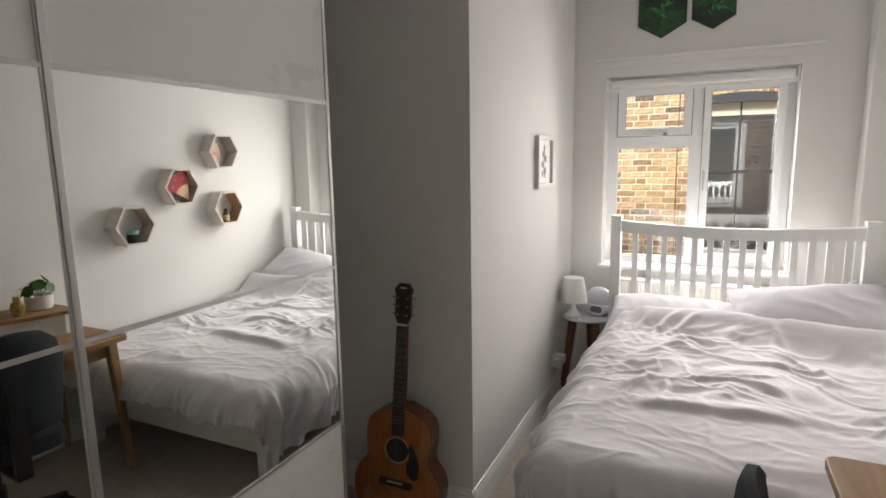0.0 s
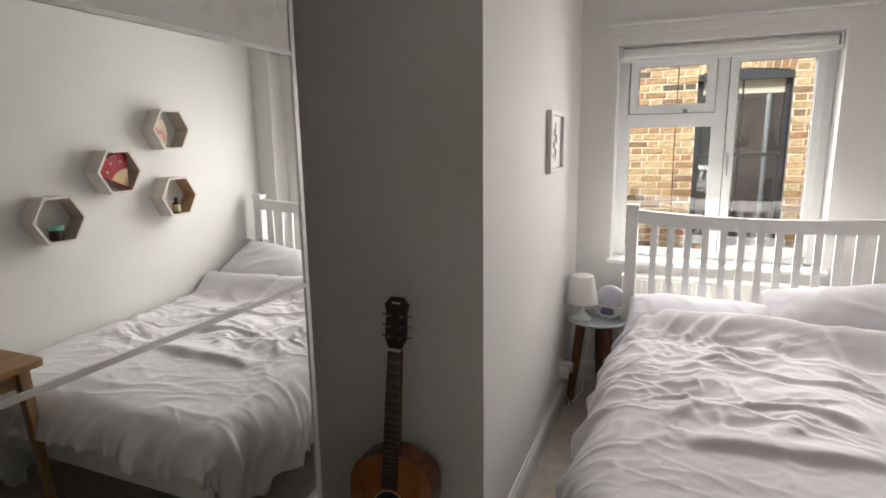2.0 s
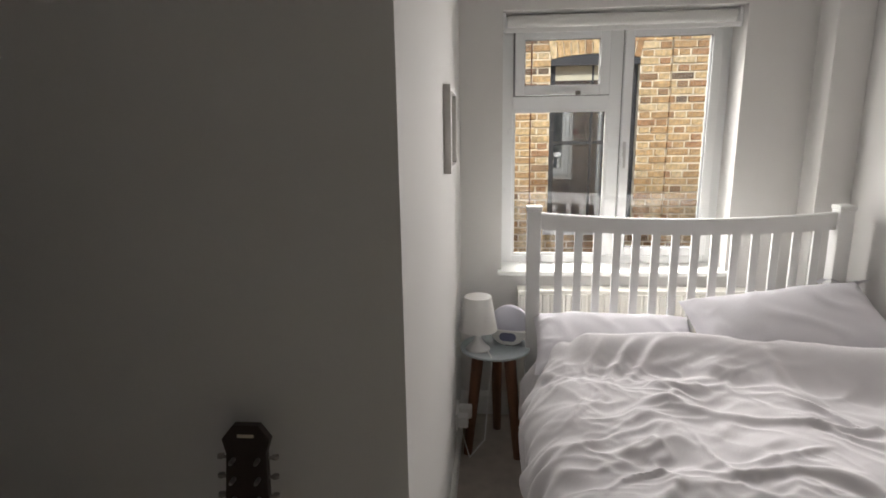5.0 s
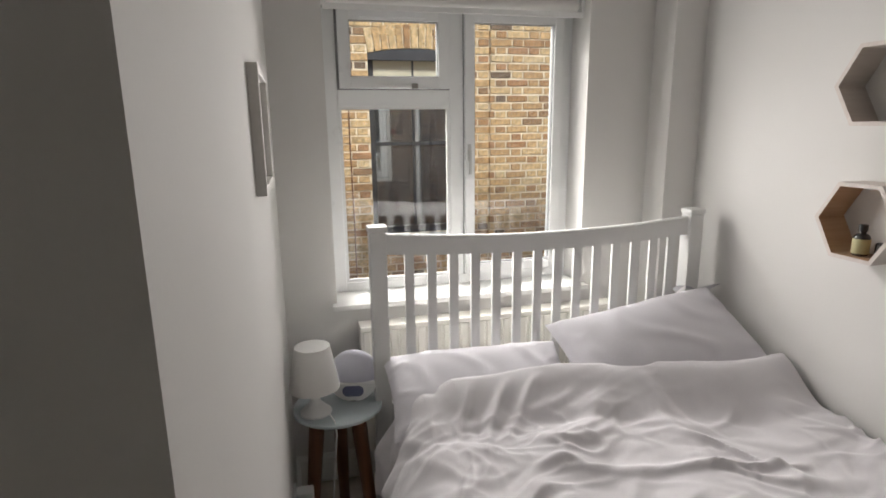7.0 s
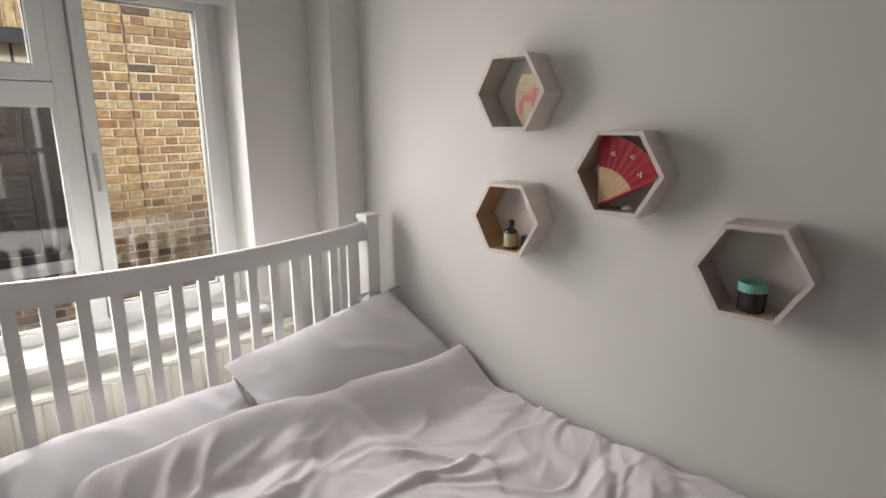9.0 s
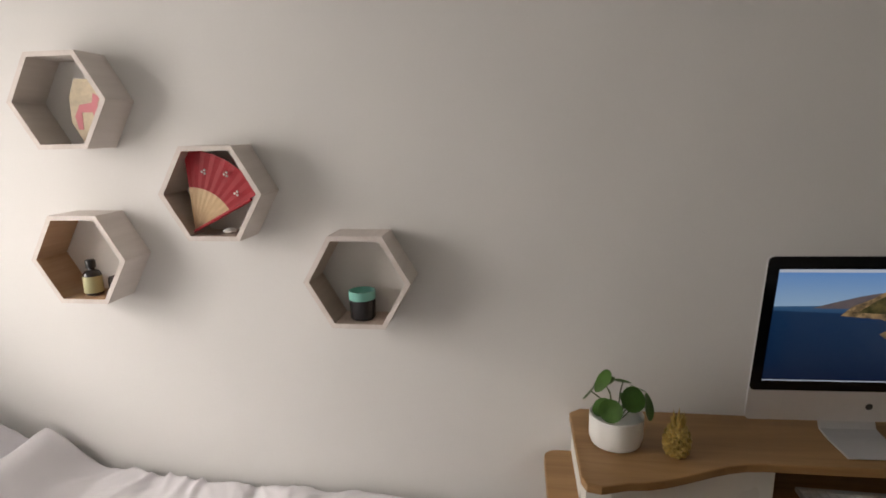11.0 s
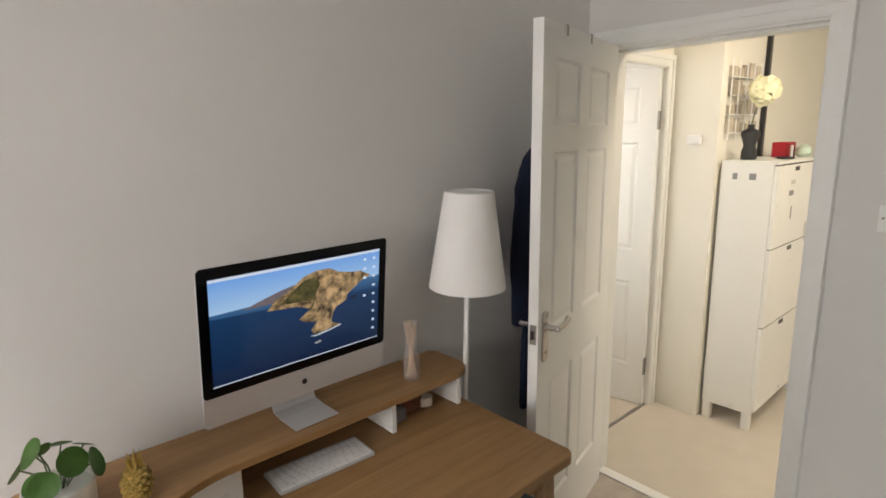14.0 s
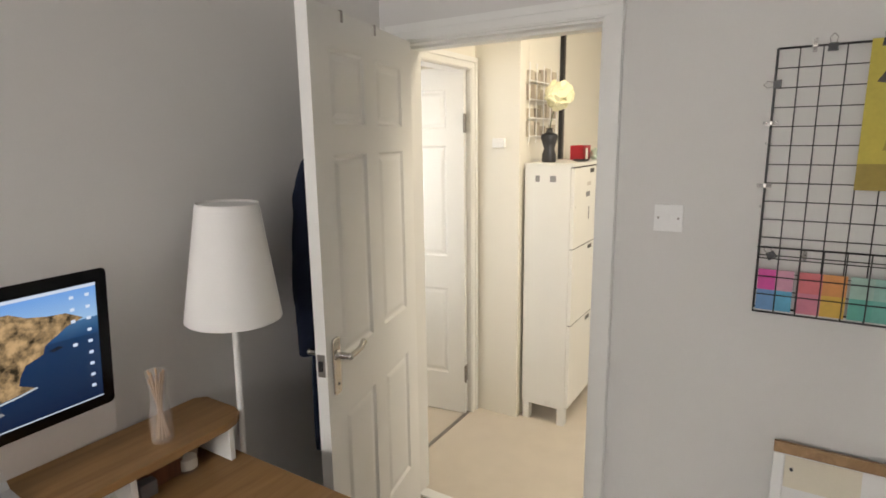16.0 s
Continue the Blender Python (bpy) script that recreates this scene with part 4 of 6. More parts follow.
for dy, dz, r in ((0.03, 0.10, 0.024), (-0.035, 0.14, 0.022), (0.04, 0.17, 0.026), (-0.02, 0.20, 0.022), (0.01, 0.235, 0.02), (-0.03, 0.085, 0.018)):
    part("ink_flower", lathe([(r, 0), (r * 0.6, 0.0012)], 7, pose(XL + 0.0085, yc + dy, Q0 + dz, 0, 90, 0)), GREYINK, pic, "grey ink flower")
part("ink_stem", sb, GREYINK, pic, "grey ink stem")

# ---- guitar ----
gt = thing("acoustic_guitar", "amber acoustic guitar leaning against the shaded wall", "guitar", pose(-1.203, 2.085, 0.010, -5.0, 0, 0) @ pose(0, 0, 0, 0, 1.5, 4) @ Matrix.Scale(1.06, 4))


def guitar_outline(k=1.0):
    out = []
    for i in range(49):
        v = i / 48
        z = 0.505 * v
        lower = 0.199 * max(0.0, 1 - abs((v - 0.30) / 0.305) ** 2.5) ** 0.5 if v < 0.60 else 0
        upper = 0.146 * max(0.0, 1 - abs((v - 0.74) / 0.262) ** 3.2) ** 0.5 if v > 0.50 else 0
        waist = 0.137 if 0.40 < v < 0.84 else 0
        out.append((max(lower, upper, waist) * k, z))
    # smooth the waist
    w = [p[0] for p in out]
    for _ in range(5):
        w = [w[0]] + [(w[i - 1] + 2 * w[i] + w[i + 1]) / 4 for i in range(1, 48)] + [w[48]]
    pts = [(a, p[1]) for a, p in zip(w, out) if a > 0.004]
    return pts + [(-a, z) for a, z in reversed(pts)]


GM = pose(0, 0, 0, 90, 0, 0)
o = guitar_outline()
part("body_sides", prism(o, 0.0, 0.105, m=GM), MAHOGANY, gt, "dark reddish sides and back")
top = prism([(x * 0.995, z * 0.998 + 0.0005) for x, z in o], 0.1052, 0.108, m=GM)
part("soundboard", top, SPRUCE, gt, "amber varnished spruce top")
part("rosette", lathe([(0.057, 0), (0.057, 0.0006), (0.053, 0.0006)], 36, GM @ pose(0, 0.325, 0.1082)), BAMBOO, gt, "thin inlaid ring")
part("sound_hole", lathe([(0.052, 0), (0.052, 0.0012)], 36, GM @ pose(0, 0.325, 0.1084)), BLACK, gt, "dark sound hole")
part("pickguard", prism([(0.05, 0.34), (0.062, 0.37), (0.085, 0.33), (0.105, 0.27), (0.10, 0.215), (0.07, 0.205), (0.045, 0.235), (0.045, 0.27), (0.058, 0.30)], 0.1082, 0.1095, m=GM), BLACK, gt, "black teardrop pickguard")
bridge = part("bridge", prism(rounded(-0.078, 0.078, 0.165, 0.195, 0.012), 0.1082, 0.118, 0.002, GM), EBONY, gt, "dark bridge")
part("saddle", prism(rounded(-0.036, 0.036, 0.185, 0.189, 0.0015), 0.1182, 0.122, m=GM), CREAM, bridge)
part("neck", prism([(-0.028, 0.45), (0.028, 0.45), (0.0215, 0.86), (-0.0215, 0.86)], 0.086, 0.106, m=GM), MAHOGANY, gt)
part("fretboard", prism([(-0.0285, 0.39), (0.0285, 0.39), (0.0218, 0.86), (-0.0218, 0.86)], 0.1085, 0.1145, m=GM), EBONY, gt, "dark fretboard")
fb = bmesh.new()
scale_len = 0.645
for k in range(1, 19):
    z = 0.86 - scale_len * (1 - 2 ** (-k / 12))
    if z > 0.395:
        box(fb, -0.0235, 0.0235, z - 0.0008, z + 0.0008, 0.1146, 0.1154, m=GM)
tagged(part("fret_wires", fb, STEEL, gt, "thin nickel frets"), kind="stuff")
part("nut", boxes((-0.0218, 0.0218, 0.86, 0.866, 0.104, 0.118)), CREAM, gt, "pale bone nut").matrix_local = GM
hs = part("headstock", prism([(-0.022, 0.866), (0.022, 0.866), (0.037, 0.90), (0.034, 0.985), (0.041, 1.01), (0.022, 1.035), (-0.022, 1.035), (-0.041, 1.01), (-0.034, 0.985), (-0.037, 0.90)], 0.090, 0.106, 0.002, GM), EBONY, gt, "dark headstock")
for sgn in (-1, 1):
    for z in (0.905, 0.94, 0.975):
        tbm = bmesh.new()
        lathe([(0.004, 0), (0.004, 0.014), (0.003, 0.018)], 12, GM @ pose(sgn * 0.021, z, 0.105), tbm)
        rod(tbm, GM @ Vector((sgn * 0.036, z, 0.097)), GM @ Vector((sgn * 0.045, z, 0.097)), 0.003)
        lathe([(0.006, -0.003), (0.006, 0.003)], 14, GM @ pose(sgn * 0.047, z, 0.095, 90, 0, 0), tbm)
        part("tuning_peg", tbm, STEEL, hs, "dull metal tuning peg")
stb = bmesh.new()
for k in range(6):
    rod(stb, GM @ Vector((-0.026 + 0.0104 * k, 0.187, 0.1225)), GM @ Vector((-0.018 + 0.0072 * k, 0.864, 0.119)), 0.0006, n=5)
tagged(part("strings", stb, CHROME, gt, "steel strings"), kind="stuff")
part("logo_bar", boxes((-0.014, 0.014, 1.014, 1.020, 0.1062, 0.1066)), CREAM, hs, "small pale mark").matrix_local = GM

# ---- hexagonal shelves on the long wall ----
HR, HD = 0.141, 0.108


def hex_shelf(cy, cz, label, inner=None):
    s = thing("hexagon_shelf", label, "shelf", pose(XR - 0.0005, cy, cz), "hexagonal wall shelves")
    o = [(HR * math.cos(radians(60 * i)), HR * math.sin(radians(60 * i))) for i in range(6)]
    k = (HR - 0.0135) / HR
    for i in range(6):
        (y0, z0), (y1, z1) = o[i], o[(i + 1) % 6]
        bm = bmesh.new()
        ring = []
        for x in (-HD, 0.0):
            ring.append([bm.verts.new((x, y, z)) for y, z in ((y0, z0), (y1, z1), (y1 * k, z1 * k), (y0 * k, z0 * k))])
        a, b = ring
        for j in range(4):
            bm.faces.new((a[j], a[(j + 1) % 4], b[(j + 1) % 4], b[j]))
        bm.faces.new(a)
        bm.faces.new(list(reversed(b)))
        part("board", bm, PLY if inner is None else inner, s)
    if inner is not None:
        fr = bmesh.new()
        for i in range(6):
            (y0, z0), (y1, z1) = o[i], o[(i + 1) % 6]
            q = [(-HD - 0.0008, y0 * 1.003, z0 * 1.003), (-HD - 0.0008, y1 * 1.003, z1 * 1.003), (-HD - 0.0008, y1 * k * 0.995, z1 * k * 0.995), (-HD - 0.0008, y0 * k * 0.995, z0 * k * 0.995)]
            fr.faces.new([fr.verts.new(p) for p in q])
            q = [(-HD - 0.0008, y0 * 1.004, z0 * 1.004), (-HD - 0.0008, y1 * 1.004, z1 * 1.004), (-0.0005, y1 * 1.004, z1 * 1.004), (-0.0005, y0 * 1.004, z0 * 1.004)]
            fr.faces.new([fr.verts.new(p) for p in q])
        part("veneer", fr, PLY, s, "whitewashed outer face")
    return s


HEX = {"A": (3.127, 1.733), "B": (2.733, 1.490), "C": (3.135, 1.312), "D": (2.356, 1.259)}
TAN = wood("pale_tan_wood", (0.46, 0.375, 0.31), (0.58, 0.49, 0.42), "X", 0.6)
PLYGREY = wood("grey_washed_wood", (0.50, 0.45, 0.41), (0.60, 0.55, 0.51), "X", 0.6)
hex_shelf(*HEX["A"], "grey-washed hexagonal wooden wall shelf with painted card", PLYGREY)
hex_shelf(*HEX["B"], "whitewashed hexagonal wall shelf holding a red fan", TAN)
hex_shelf(*HEX["C"], "pine-lined hexagonal wall shelf with a small bottle", PLYIN)
hex_shelf(*HEX["D"], "whitewashed hexagonal wall shelf with a candle jar", TAN)
inz = -HR * math.cos(radians(30)) + 0.0135

# card with pink figure in A
card = thing("painted_card", "cream cut-out card with a pink ink figure", "card", pose(XR - 0.028, HEX["A"][0] - 0.03, HEX["A"][1] + inz + 0.001, 0, 0, 12))
co_ = [(-0.020, 0.0), (0.026, 0.0), (0.046, 0.045), (0.044, 0.105), (0.030, 0.165), (-0.026, 0.168), (-0.044, 0.120), (-0.046, 0.055)]
CM = pose(0, 0, 0, 90, 0, -90)
part("card", prism(co_, 0, 0.012, m=CM), surface("blush_card", (0.70, 0.60, 0.44), 0.7, vary=0.2, scale=14), card)
part("ink_figure", prism([(-0.03, 0.035), (-0.018, 0.035), (-0.016, 0.08), (0.012, 0.08), (0.014, 0.035), (0.026, 0.035), (0.026, 0.10), (0.034, 0.12), (0.018, 0.13), (0.012, 0.105), (-0.02, 0.10), (-0.035, 0.07)], 0.0121, 0.0131, m=CM), PINK, card, "pink ink figure")

# folding fan in B
fan = thing("folding_fan", "open red paper folding fan with bamboo ribs", "fan", pose(XR - 0.075, HEX["B"][0] + 0.070, HEX["B"][1] + inz + 0.006))
FA0, FA1, FN = 28, 92, 16


def fan_sheet(r0, r1):
    bm = bmesh.new()
    rows = []
    for i in range(FN + 1):
        a = radians(FA0 + (FA1 - FA0) * i / FN)
        d = 0.0007 if i % 2 else -0.0007
        rows.append([bm.verts.new((d * r / 0.2, -r * math.cos(a), r * math.sin(a))) for r in (r0, r1)])
    for a, b in zip(rows, rows[1:]):
        bm.faces.new((a[0], b[0], b[1], a[1]))
    return bm


part("leaf", fan_sheet(0.118, 0.215), RED, fan, "pleated red paper")
part("ribs", fan_sheet(0.006, 0.1178), BAMBOO, fan, "pale bamboo ribs")
gb = bmesh.new()
a = radians(FA0 - 1)
rod(gb, (-0.006, 0, 0), (-0.006, -0.19 * math.cos(a), 0.19 * math.sin(a)), 0.004, 0.005, 8)
part("guard_stick", gb, RED, fan)
for r, an in ((0.165, 74), (0.185, 55), (0.165, 38)):
    a = radians(an)
    fl = bmesh.new()
    for k in range(3):
        lathe([(0.0035, 0), (0.002, 0.001)], 8, pose(-0.0065, -r * math.cos(a) + 0.005 * math.cos(2.1 * k), r * math.sin(a) + 0.005 * math.sin(2.1 * k), 0, -90, 0), fl)
    part("printed_flower", fl, STEELGREY, fan, "pale printed flower")
trk = thing("shell_trinket", "small pale shell trinket on the shelf", "trinket", pose(XR - 0.06, HEX["B"][0] - 0.02, HEX["B"][1] + inz))
part("shell", lathe([(0.0, 0), (0.016, 0.002), (0.018, 0.006), (0.010, 0.012), (0, 0.014)], 20), POT, trk, smooth=True)

# bottle in C
bt = thing("perfume_bottle", "olive labelled bottle with a dark cap", "bottle", pose(XR - 0.065, HEX["C"][0] + 0.002, HEX["C"][1] + inz))
part("bottle", lathe([(0.020, 0.001), (0.024, 0.005), (0.024, 0.058), (0.019, 0.068), (0.010, 0.072), (0.009, 0.078)], 28), DARKGLASS, bt, "dark glass bottle", True)
part("bottle_label", lathe([(0.0244, 0.008), (0.0247, 0.009), (0.0247, 0.054), (0.0244, 0.055)], 28), OLIVE, bt, "pale olive paper label", True)
part("cap", lathe([(0.0125, 0.0782), (0.013, 0.080), (0.013, 0.098), (0.011, 0.101)], 24), BLACK, bt, "black cap", True)
bt2 = thing("small_round_box", "small dark round box on the shelf", "box", pose(XR - 0.035, HEX["C"][0] - 0.045, HEX["C"][1] + inz))
part("body", lathe([(0.018, 0.001), (0.020, 0.004), (0.020, 0.04), (0.016, 0.046)], 24), EBONY, bt2, smooth=True)

# candle in D
cd = thing("candle_jar", "dark glass candle jar with mint rim", "candle", pose(XR - 0.062, HEX["D"][0] + 0.0, HEX["D"][1] + inz))
part("jar", lathe([(0.030, 0.001), (0.034, 0.006), (0.035, 0.055)], 32), DARKGLASS, cd, smooth=True)
part("rim", lathe([(0.0355, 0.0552), (0.0355, 0.078), (0.031, 0.078), (0.031, 0.06), (0.0, 0.06)], 32), TEAL, cd, "mint glazed rim", True)

# ---- desk ----
DZ = 0.757
DX0, DX1, DY0, DY1 = 0.362, 0.992, 0.568, 1.870
desk = thing("desk", "oiled oak desk with tapered legs along the wall", "desk")
part("desktop", prism(rounded(DX0, DX1, DY0, DY1, 0.035), DZ - 0.028, DZ, 0.004), OAK, desk)
part("apron", boxes((DX0 + 0.06, DX0 + 0.08, DY0 + 0.09, DY1 - 0.09, DZ - 0.11, DZ - 0.0285)), OAK, desk)
part("apron", boxes((DX0 + 0.09, DX1 - 0.05, DY0 + 0.06, DY0 + 0.08, DZ - 0.11, DZ - 0.0285)), OAKLEG, desk)
part("apron", boxes((DX0 + 0.09, DX1 - 0.05, DY1 - 0.08, DY1 - 0.06, DZ - 0.11, DZ - 0.0285)), OAKLEG, desk)
part("apron", boxes((DX1 - 0.05, DX1 - 0.03, DY0 + 0.09, DY1 - 0.09, DZ - 0.11, DZ - 0.0285)), OAK, desk)
for x, sx in ((DX0 + 0.065, -1), (DX1 - 0.06, 1)):
    for y, sy in ((DY0 + 0.07, -1), (DY1 - 0.07, 1)):
        lb = bmesh.new()
        a, b = 0.024, 0.014
        lo = [lb.verts.new((x + sx * 0.025 + dx * b, y + sy * 0.03 + dy * b, 0.0)) for dx, dy in ((-1, -1), (1, -1), (1, 1), (-1, 1))]
        hi = [lb.verts.new((x + dx * a, y + dy * a, DZ - 0.0286)) for dx, dy in ((-1, -1), (1, -1), (1, 1), (-1, 1))]
        lb.faces.new(lo)
        lb.faces.new(hi)
        for i in range(4):
            lb.faces.new((lo[i], lo[(i + 1) % 4], hi[(i + 1) % 4], hi[i]))
        bmesh.ops.bevel(lb, geom=list(lb.edges), offset=0.004, segments=2, affect="EDGES")
        part("leg", lb, OAKLEG, desk, "tapered oak leg")

SZ = 0.887
riser = thing("monitor_riser", "oak monitor shelf on white supports across the desk", "shelf")
so = [(0.99, 0.585), (0.99, 1.775), (0.965, 1.805), (0.68, 1.805), (0.652, 1.795), (0.645, 1.765), (0.655, 1.735)]
for i in range(9):
    u = i / 8
    s = u * u * (3 - 2 * u)
    so.append((0.665 + 0.10 * s, 1.705 - 0.315 * u))
so += [(0.766, 1.20), (0.772, 0.64), (0.783, 0.600), (0.806, 0.573), (0.840, 0.560), (0.965, 0.560)]
part("shelf_top", prism(so, SZ - 0.02, SZ, 0.004), OAK, riser)
fb = bmesh.new()
prism([(0.672, 1.795), (0.985, 1.795), (0.985, 1.355), (0.79, 1.355), (0.69, 1.69), (0.672, 1.74)], DZ + 0.001, SZ - 0.0205, bm=fb)
part("drawer_box", fb, PANEL, riser, "white lacquered side compartment")
for y in (0.880, 0.608):
    part("support", boxes((0.800, 0.985, y - 0.008, y + 0.008, DZ + 0.001, SZ - 0.0205), bevel=0.002), PANEL, riser, "white support")


# ---- computer ----
def glow_ramp(name, low, high):
    """A lit picture area whose colour runs from its lower to its upper edge."""
    m = glow(name, low, 1.0)
    t = m.node_tree
    c = t.nodes.new("ShaderNodeTexCoord")
    x = t.nodes.new("ShaderNodeSeparateXYZ")
    r = t.nodes.new("ShaderNodeValToRGB")
    r.color_ramp.elements[0].color, r.color_ramp.elements[1].color = (*low, 1), (*high, 1)
    t.links.new(c.outputs["Generated"], x.inputs[0])
    t.links.new(x.outputs["Z"], r.inputs[0])
    e = [q for q in t.nodes if q.bl_idname in ("ShaderNodeEmission", "ShaderNodeBsdfPrincipled")][0]
    t.links.new(r.outputs[0], e.inputs["Color" if e.bl_idname == "ShaderNodeEmission" else "Emission Color"])
    return m


mac = thing("desktop_computer", "all-in-one aluminium computer showing an island picture", "computer", pose(0.8505, 1.136, SZ + 0.001, 0, 0, -87.7))
# local: x across the screen, y towards the back, z up
W2, TL = 0.272, pose(0, 0.012, 0.125, 5.7, 0, 0)
mb = prism([(x, y) for x, y in rounded(-W2, W2, -0.062, 0.345, 0.012)], 0, 0.006, m=TL @ pose(0, 0, 0, 90, 0, 0))
case_ = part("case", mb, ALU, mac, "aluminium shell")
bk = bmesh.new()
prof = [(0.0, 0.040)] + [(0.26 * (i / 10), 0.040 * (1 - (i / 10) ** 2)) for i in range(1, 11)]
bv = []
for r, d in prof[1:]:
    bv.append([bk.verts.new(TL @ Vector((W2 * 0.98 * (r / 0.26) * math.copysign(abs(math.cos(a)) ** 0.5, math.cos(a)), d, 0.14 + 0.195 * (r / 0.26) * math.copysign(abs(math.sin(a)) ** 0.5, math.sin(a))))) for a in [2 * math.pi * k / 40 for k in range(40)]])
for a, b in zip(bv, bv[1:]):
    for i in range(40):
        bk.faces.new((a[i], a[(i + 1) % 40], b[(i + 1) % 40], b[i]))
bk.faces.new(bv[0])
part("curved_back", bk, ALU, mac, smooth=True)
FT = TL @ pose(0, -0.0062, 0, 90, 0, 0)
BLACKGLASS = surface("black_glass", (0.003, 0.003, 0.004), 0.12, vary=0.02, bump=0.0, spec=0.25)
part("bezel", prism(rounded(-W2, W2, 0.018, 0.346, 0.012), 0, 0.0012, m=FT), BLACKGLASS, mac, "glossy black screen border")
SX, S0, S1 = 0.247, 0.044, 0.317
scr = part("screen", prism(rounded(-SX, SX, S0, S1, 0.001), 0.0013, 0.0016, m=FT), glow_ramp("screen_sea", (0.0008, 0.0055, 0.020), (0.003, 0.021, 0.060)), mac, "lit screen with deep blue sea")
hor = S0 + 0.68 * (S1 - S0)


def uv(*pts):
    return [(SX * (2 * u - 1), S0 + v * (S1 - S0)) for u, v in pts]


def flat(name, outline, lift, material, label=""):
    return part(name, prism(outline, lift, lift + 0.0001, m=FT), material, scr, label)


flat("screen_sky", [(-SX, hor), (SX, hor + 0.01), (SX, S1), (-SX, S1)], 0.0017, glow_ramp("screen_sky", (0.16, 0.245, 0.34), (0.06, 0.15, 0.33)), "blue sky")
flat("screen_haze", [(-SX, hor - 0.01), (SX, hor - 0.03), (SX, hor + 0.01), (-SX, hor)], 0.00175, glow_ramp("screen_haze", (0.003, 0.021, 0.060), (0.022, 0.065, 0.13)))
flat("screen_far_hill", uv((0.16, 0.665), (0.26, 0.72), (0.36, 0.77), (0.44, 0.80), (0.52, 0.78), (0.50, 0.66)), 0.0018, glow("screen_hill", (0.045, 0.04, 0.05), 1.0, (0.075, 0.06, 0.06), 30), "hazy headland")
flat("screen_island", uv((0.29, 0.60), (0.33, 0.68), (0.41, 0.75), (0.50, 0.86), (0.58, 0.90), (0.66, 0.895), (0.72, 0.84), (0.80, 0.81), (0.87, 0.80), (0.94, 0.73), (0.87, 0.69), (0.82, 0.63), (0.78, 0.585), (0.77, 0.52), (0.70, 0.47), (0.68, 0.40), (0.67, 0.33), (0.73, 0.27), (0.66, 0.255), (0.57, 0.235), (0.54, 0.29), (0.58, 0.37), (0.50, 0.40), (0.47, 0.44), (0.54, 0.52), (0.46, 0.575), (0.36, 0.59)), 0.0019, glow("screen_island", (0.008, 0.006, 0.003), 1.0, (0.25, 0.165, 0.08), 40), "rocky island")
flat("screen_scrub", uv((0.36, 0.63), (0.42, 0.72), (0.50, 0.82), (0.57, 0.84), (0.60, 0.76), (0.57, 0.66), (0.56, 0.55), (0.52, 0.47), (0.56, 0.60), (0.46, 0.62)), 0.0020, glow("screen_scrub", (0.006, 0.010, 0.002), 1.0, (0.06, 0.047, 0.016), 55), "dark scrub")
flat("screen_surf", uv((0.53, 0.235), (0.57, 0.215), (0.66, 0.235), (0.74, 0.265), (0.73, 0.275), (0.66, 0.25), (0.57, 0.23)), 0.00205, glow("screen_surf", (0.22, 0.25, 0.27), 1.0))
flat("screen_rock", uv((0.56, 0.15), (0.60, 0.165), (0.61, 0.14), (0.57, 0.13)), 0.00205, glow("screen_rock", (0.12, 0.12, 0.12), 1.0))
flat("screen_islet", uv((0.79, 0.53), (0.83, 0.55), (0.85, 0.53), (0.81, 0.51)), 0.00205, glow("screen_islet", (0.003, 0.003, 0.006), 1.0))
bar = glow("screen_bar", (0.28, 0.31, 0.36), 1.0)
flat("menu_bar", [(-SX, S1 - 0.007), (SX, S1 - 0.007), (SX, S1), (-SX, S1)], 0.0021, bar)
flat("dock_line", [(-SX, S0), (SX, S0), (SX, S0 + 0.0025), (-SX, S0 + 0.0025)], 0.0021, bar)
icon = glow("screen_icon", (0.30, 0.34, 0.40), 1.0)
for c in (0.228, 0.196):
    for k in range(9 if c > 0.21 else 5):
        z = S1 - 0.024 - 0.027 * k
        if c < 0.21 and k == 3:
            continue
        flat("file_icon", [(c - 0.0045, z - 0.0035), (c + 0.0045, z - 0.0035), (c + 0.0045, z + 0.0035), (c - 0.0045, z + 0.0035)], 0.0022, icon)
part("maker_mark", lathe([(0.008, 0), (0.008, 0.0008)], 20, FT @ pose(0, -0.022, 0.0002)), BLACK, mac, "dark round mark")
st = bmesh.new()
sprof = [(0.0, -0.052, 0.0045), (0.0, 0.03, 0.006), (0.0, 0.068, 0.012), (0.0, 0.078, 0.03), (0.0, 0.062, 0.11), (0.0, 0.052, 0.20)]
rows = []
for _, y, z in sprof:
    rows.append([st.verts.new((x, y + dy, z + dz)) for x, dy, dz in ((-0.066, 0, 0), (0.066, 0, 0), (0.066, 0.004, -0.0035), (-0.066, 0.004, -0.0035))])
for a, b in zip(rows, rows[1:]):
    for i in range(4):
        st.faces.new((a[i], a[(i + 1) % 4], b[(i + 1) % 4], b[i]))
st.faces.new(rows[0])
st.faces.new(rows[-1])
part("stand", st, ALU, mac, "bent aluminium foot")

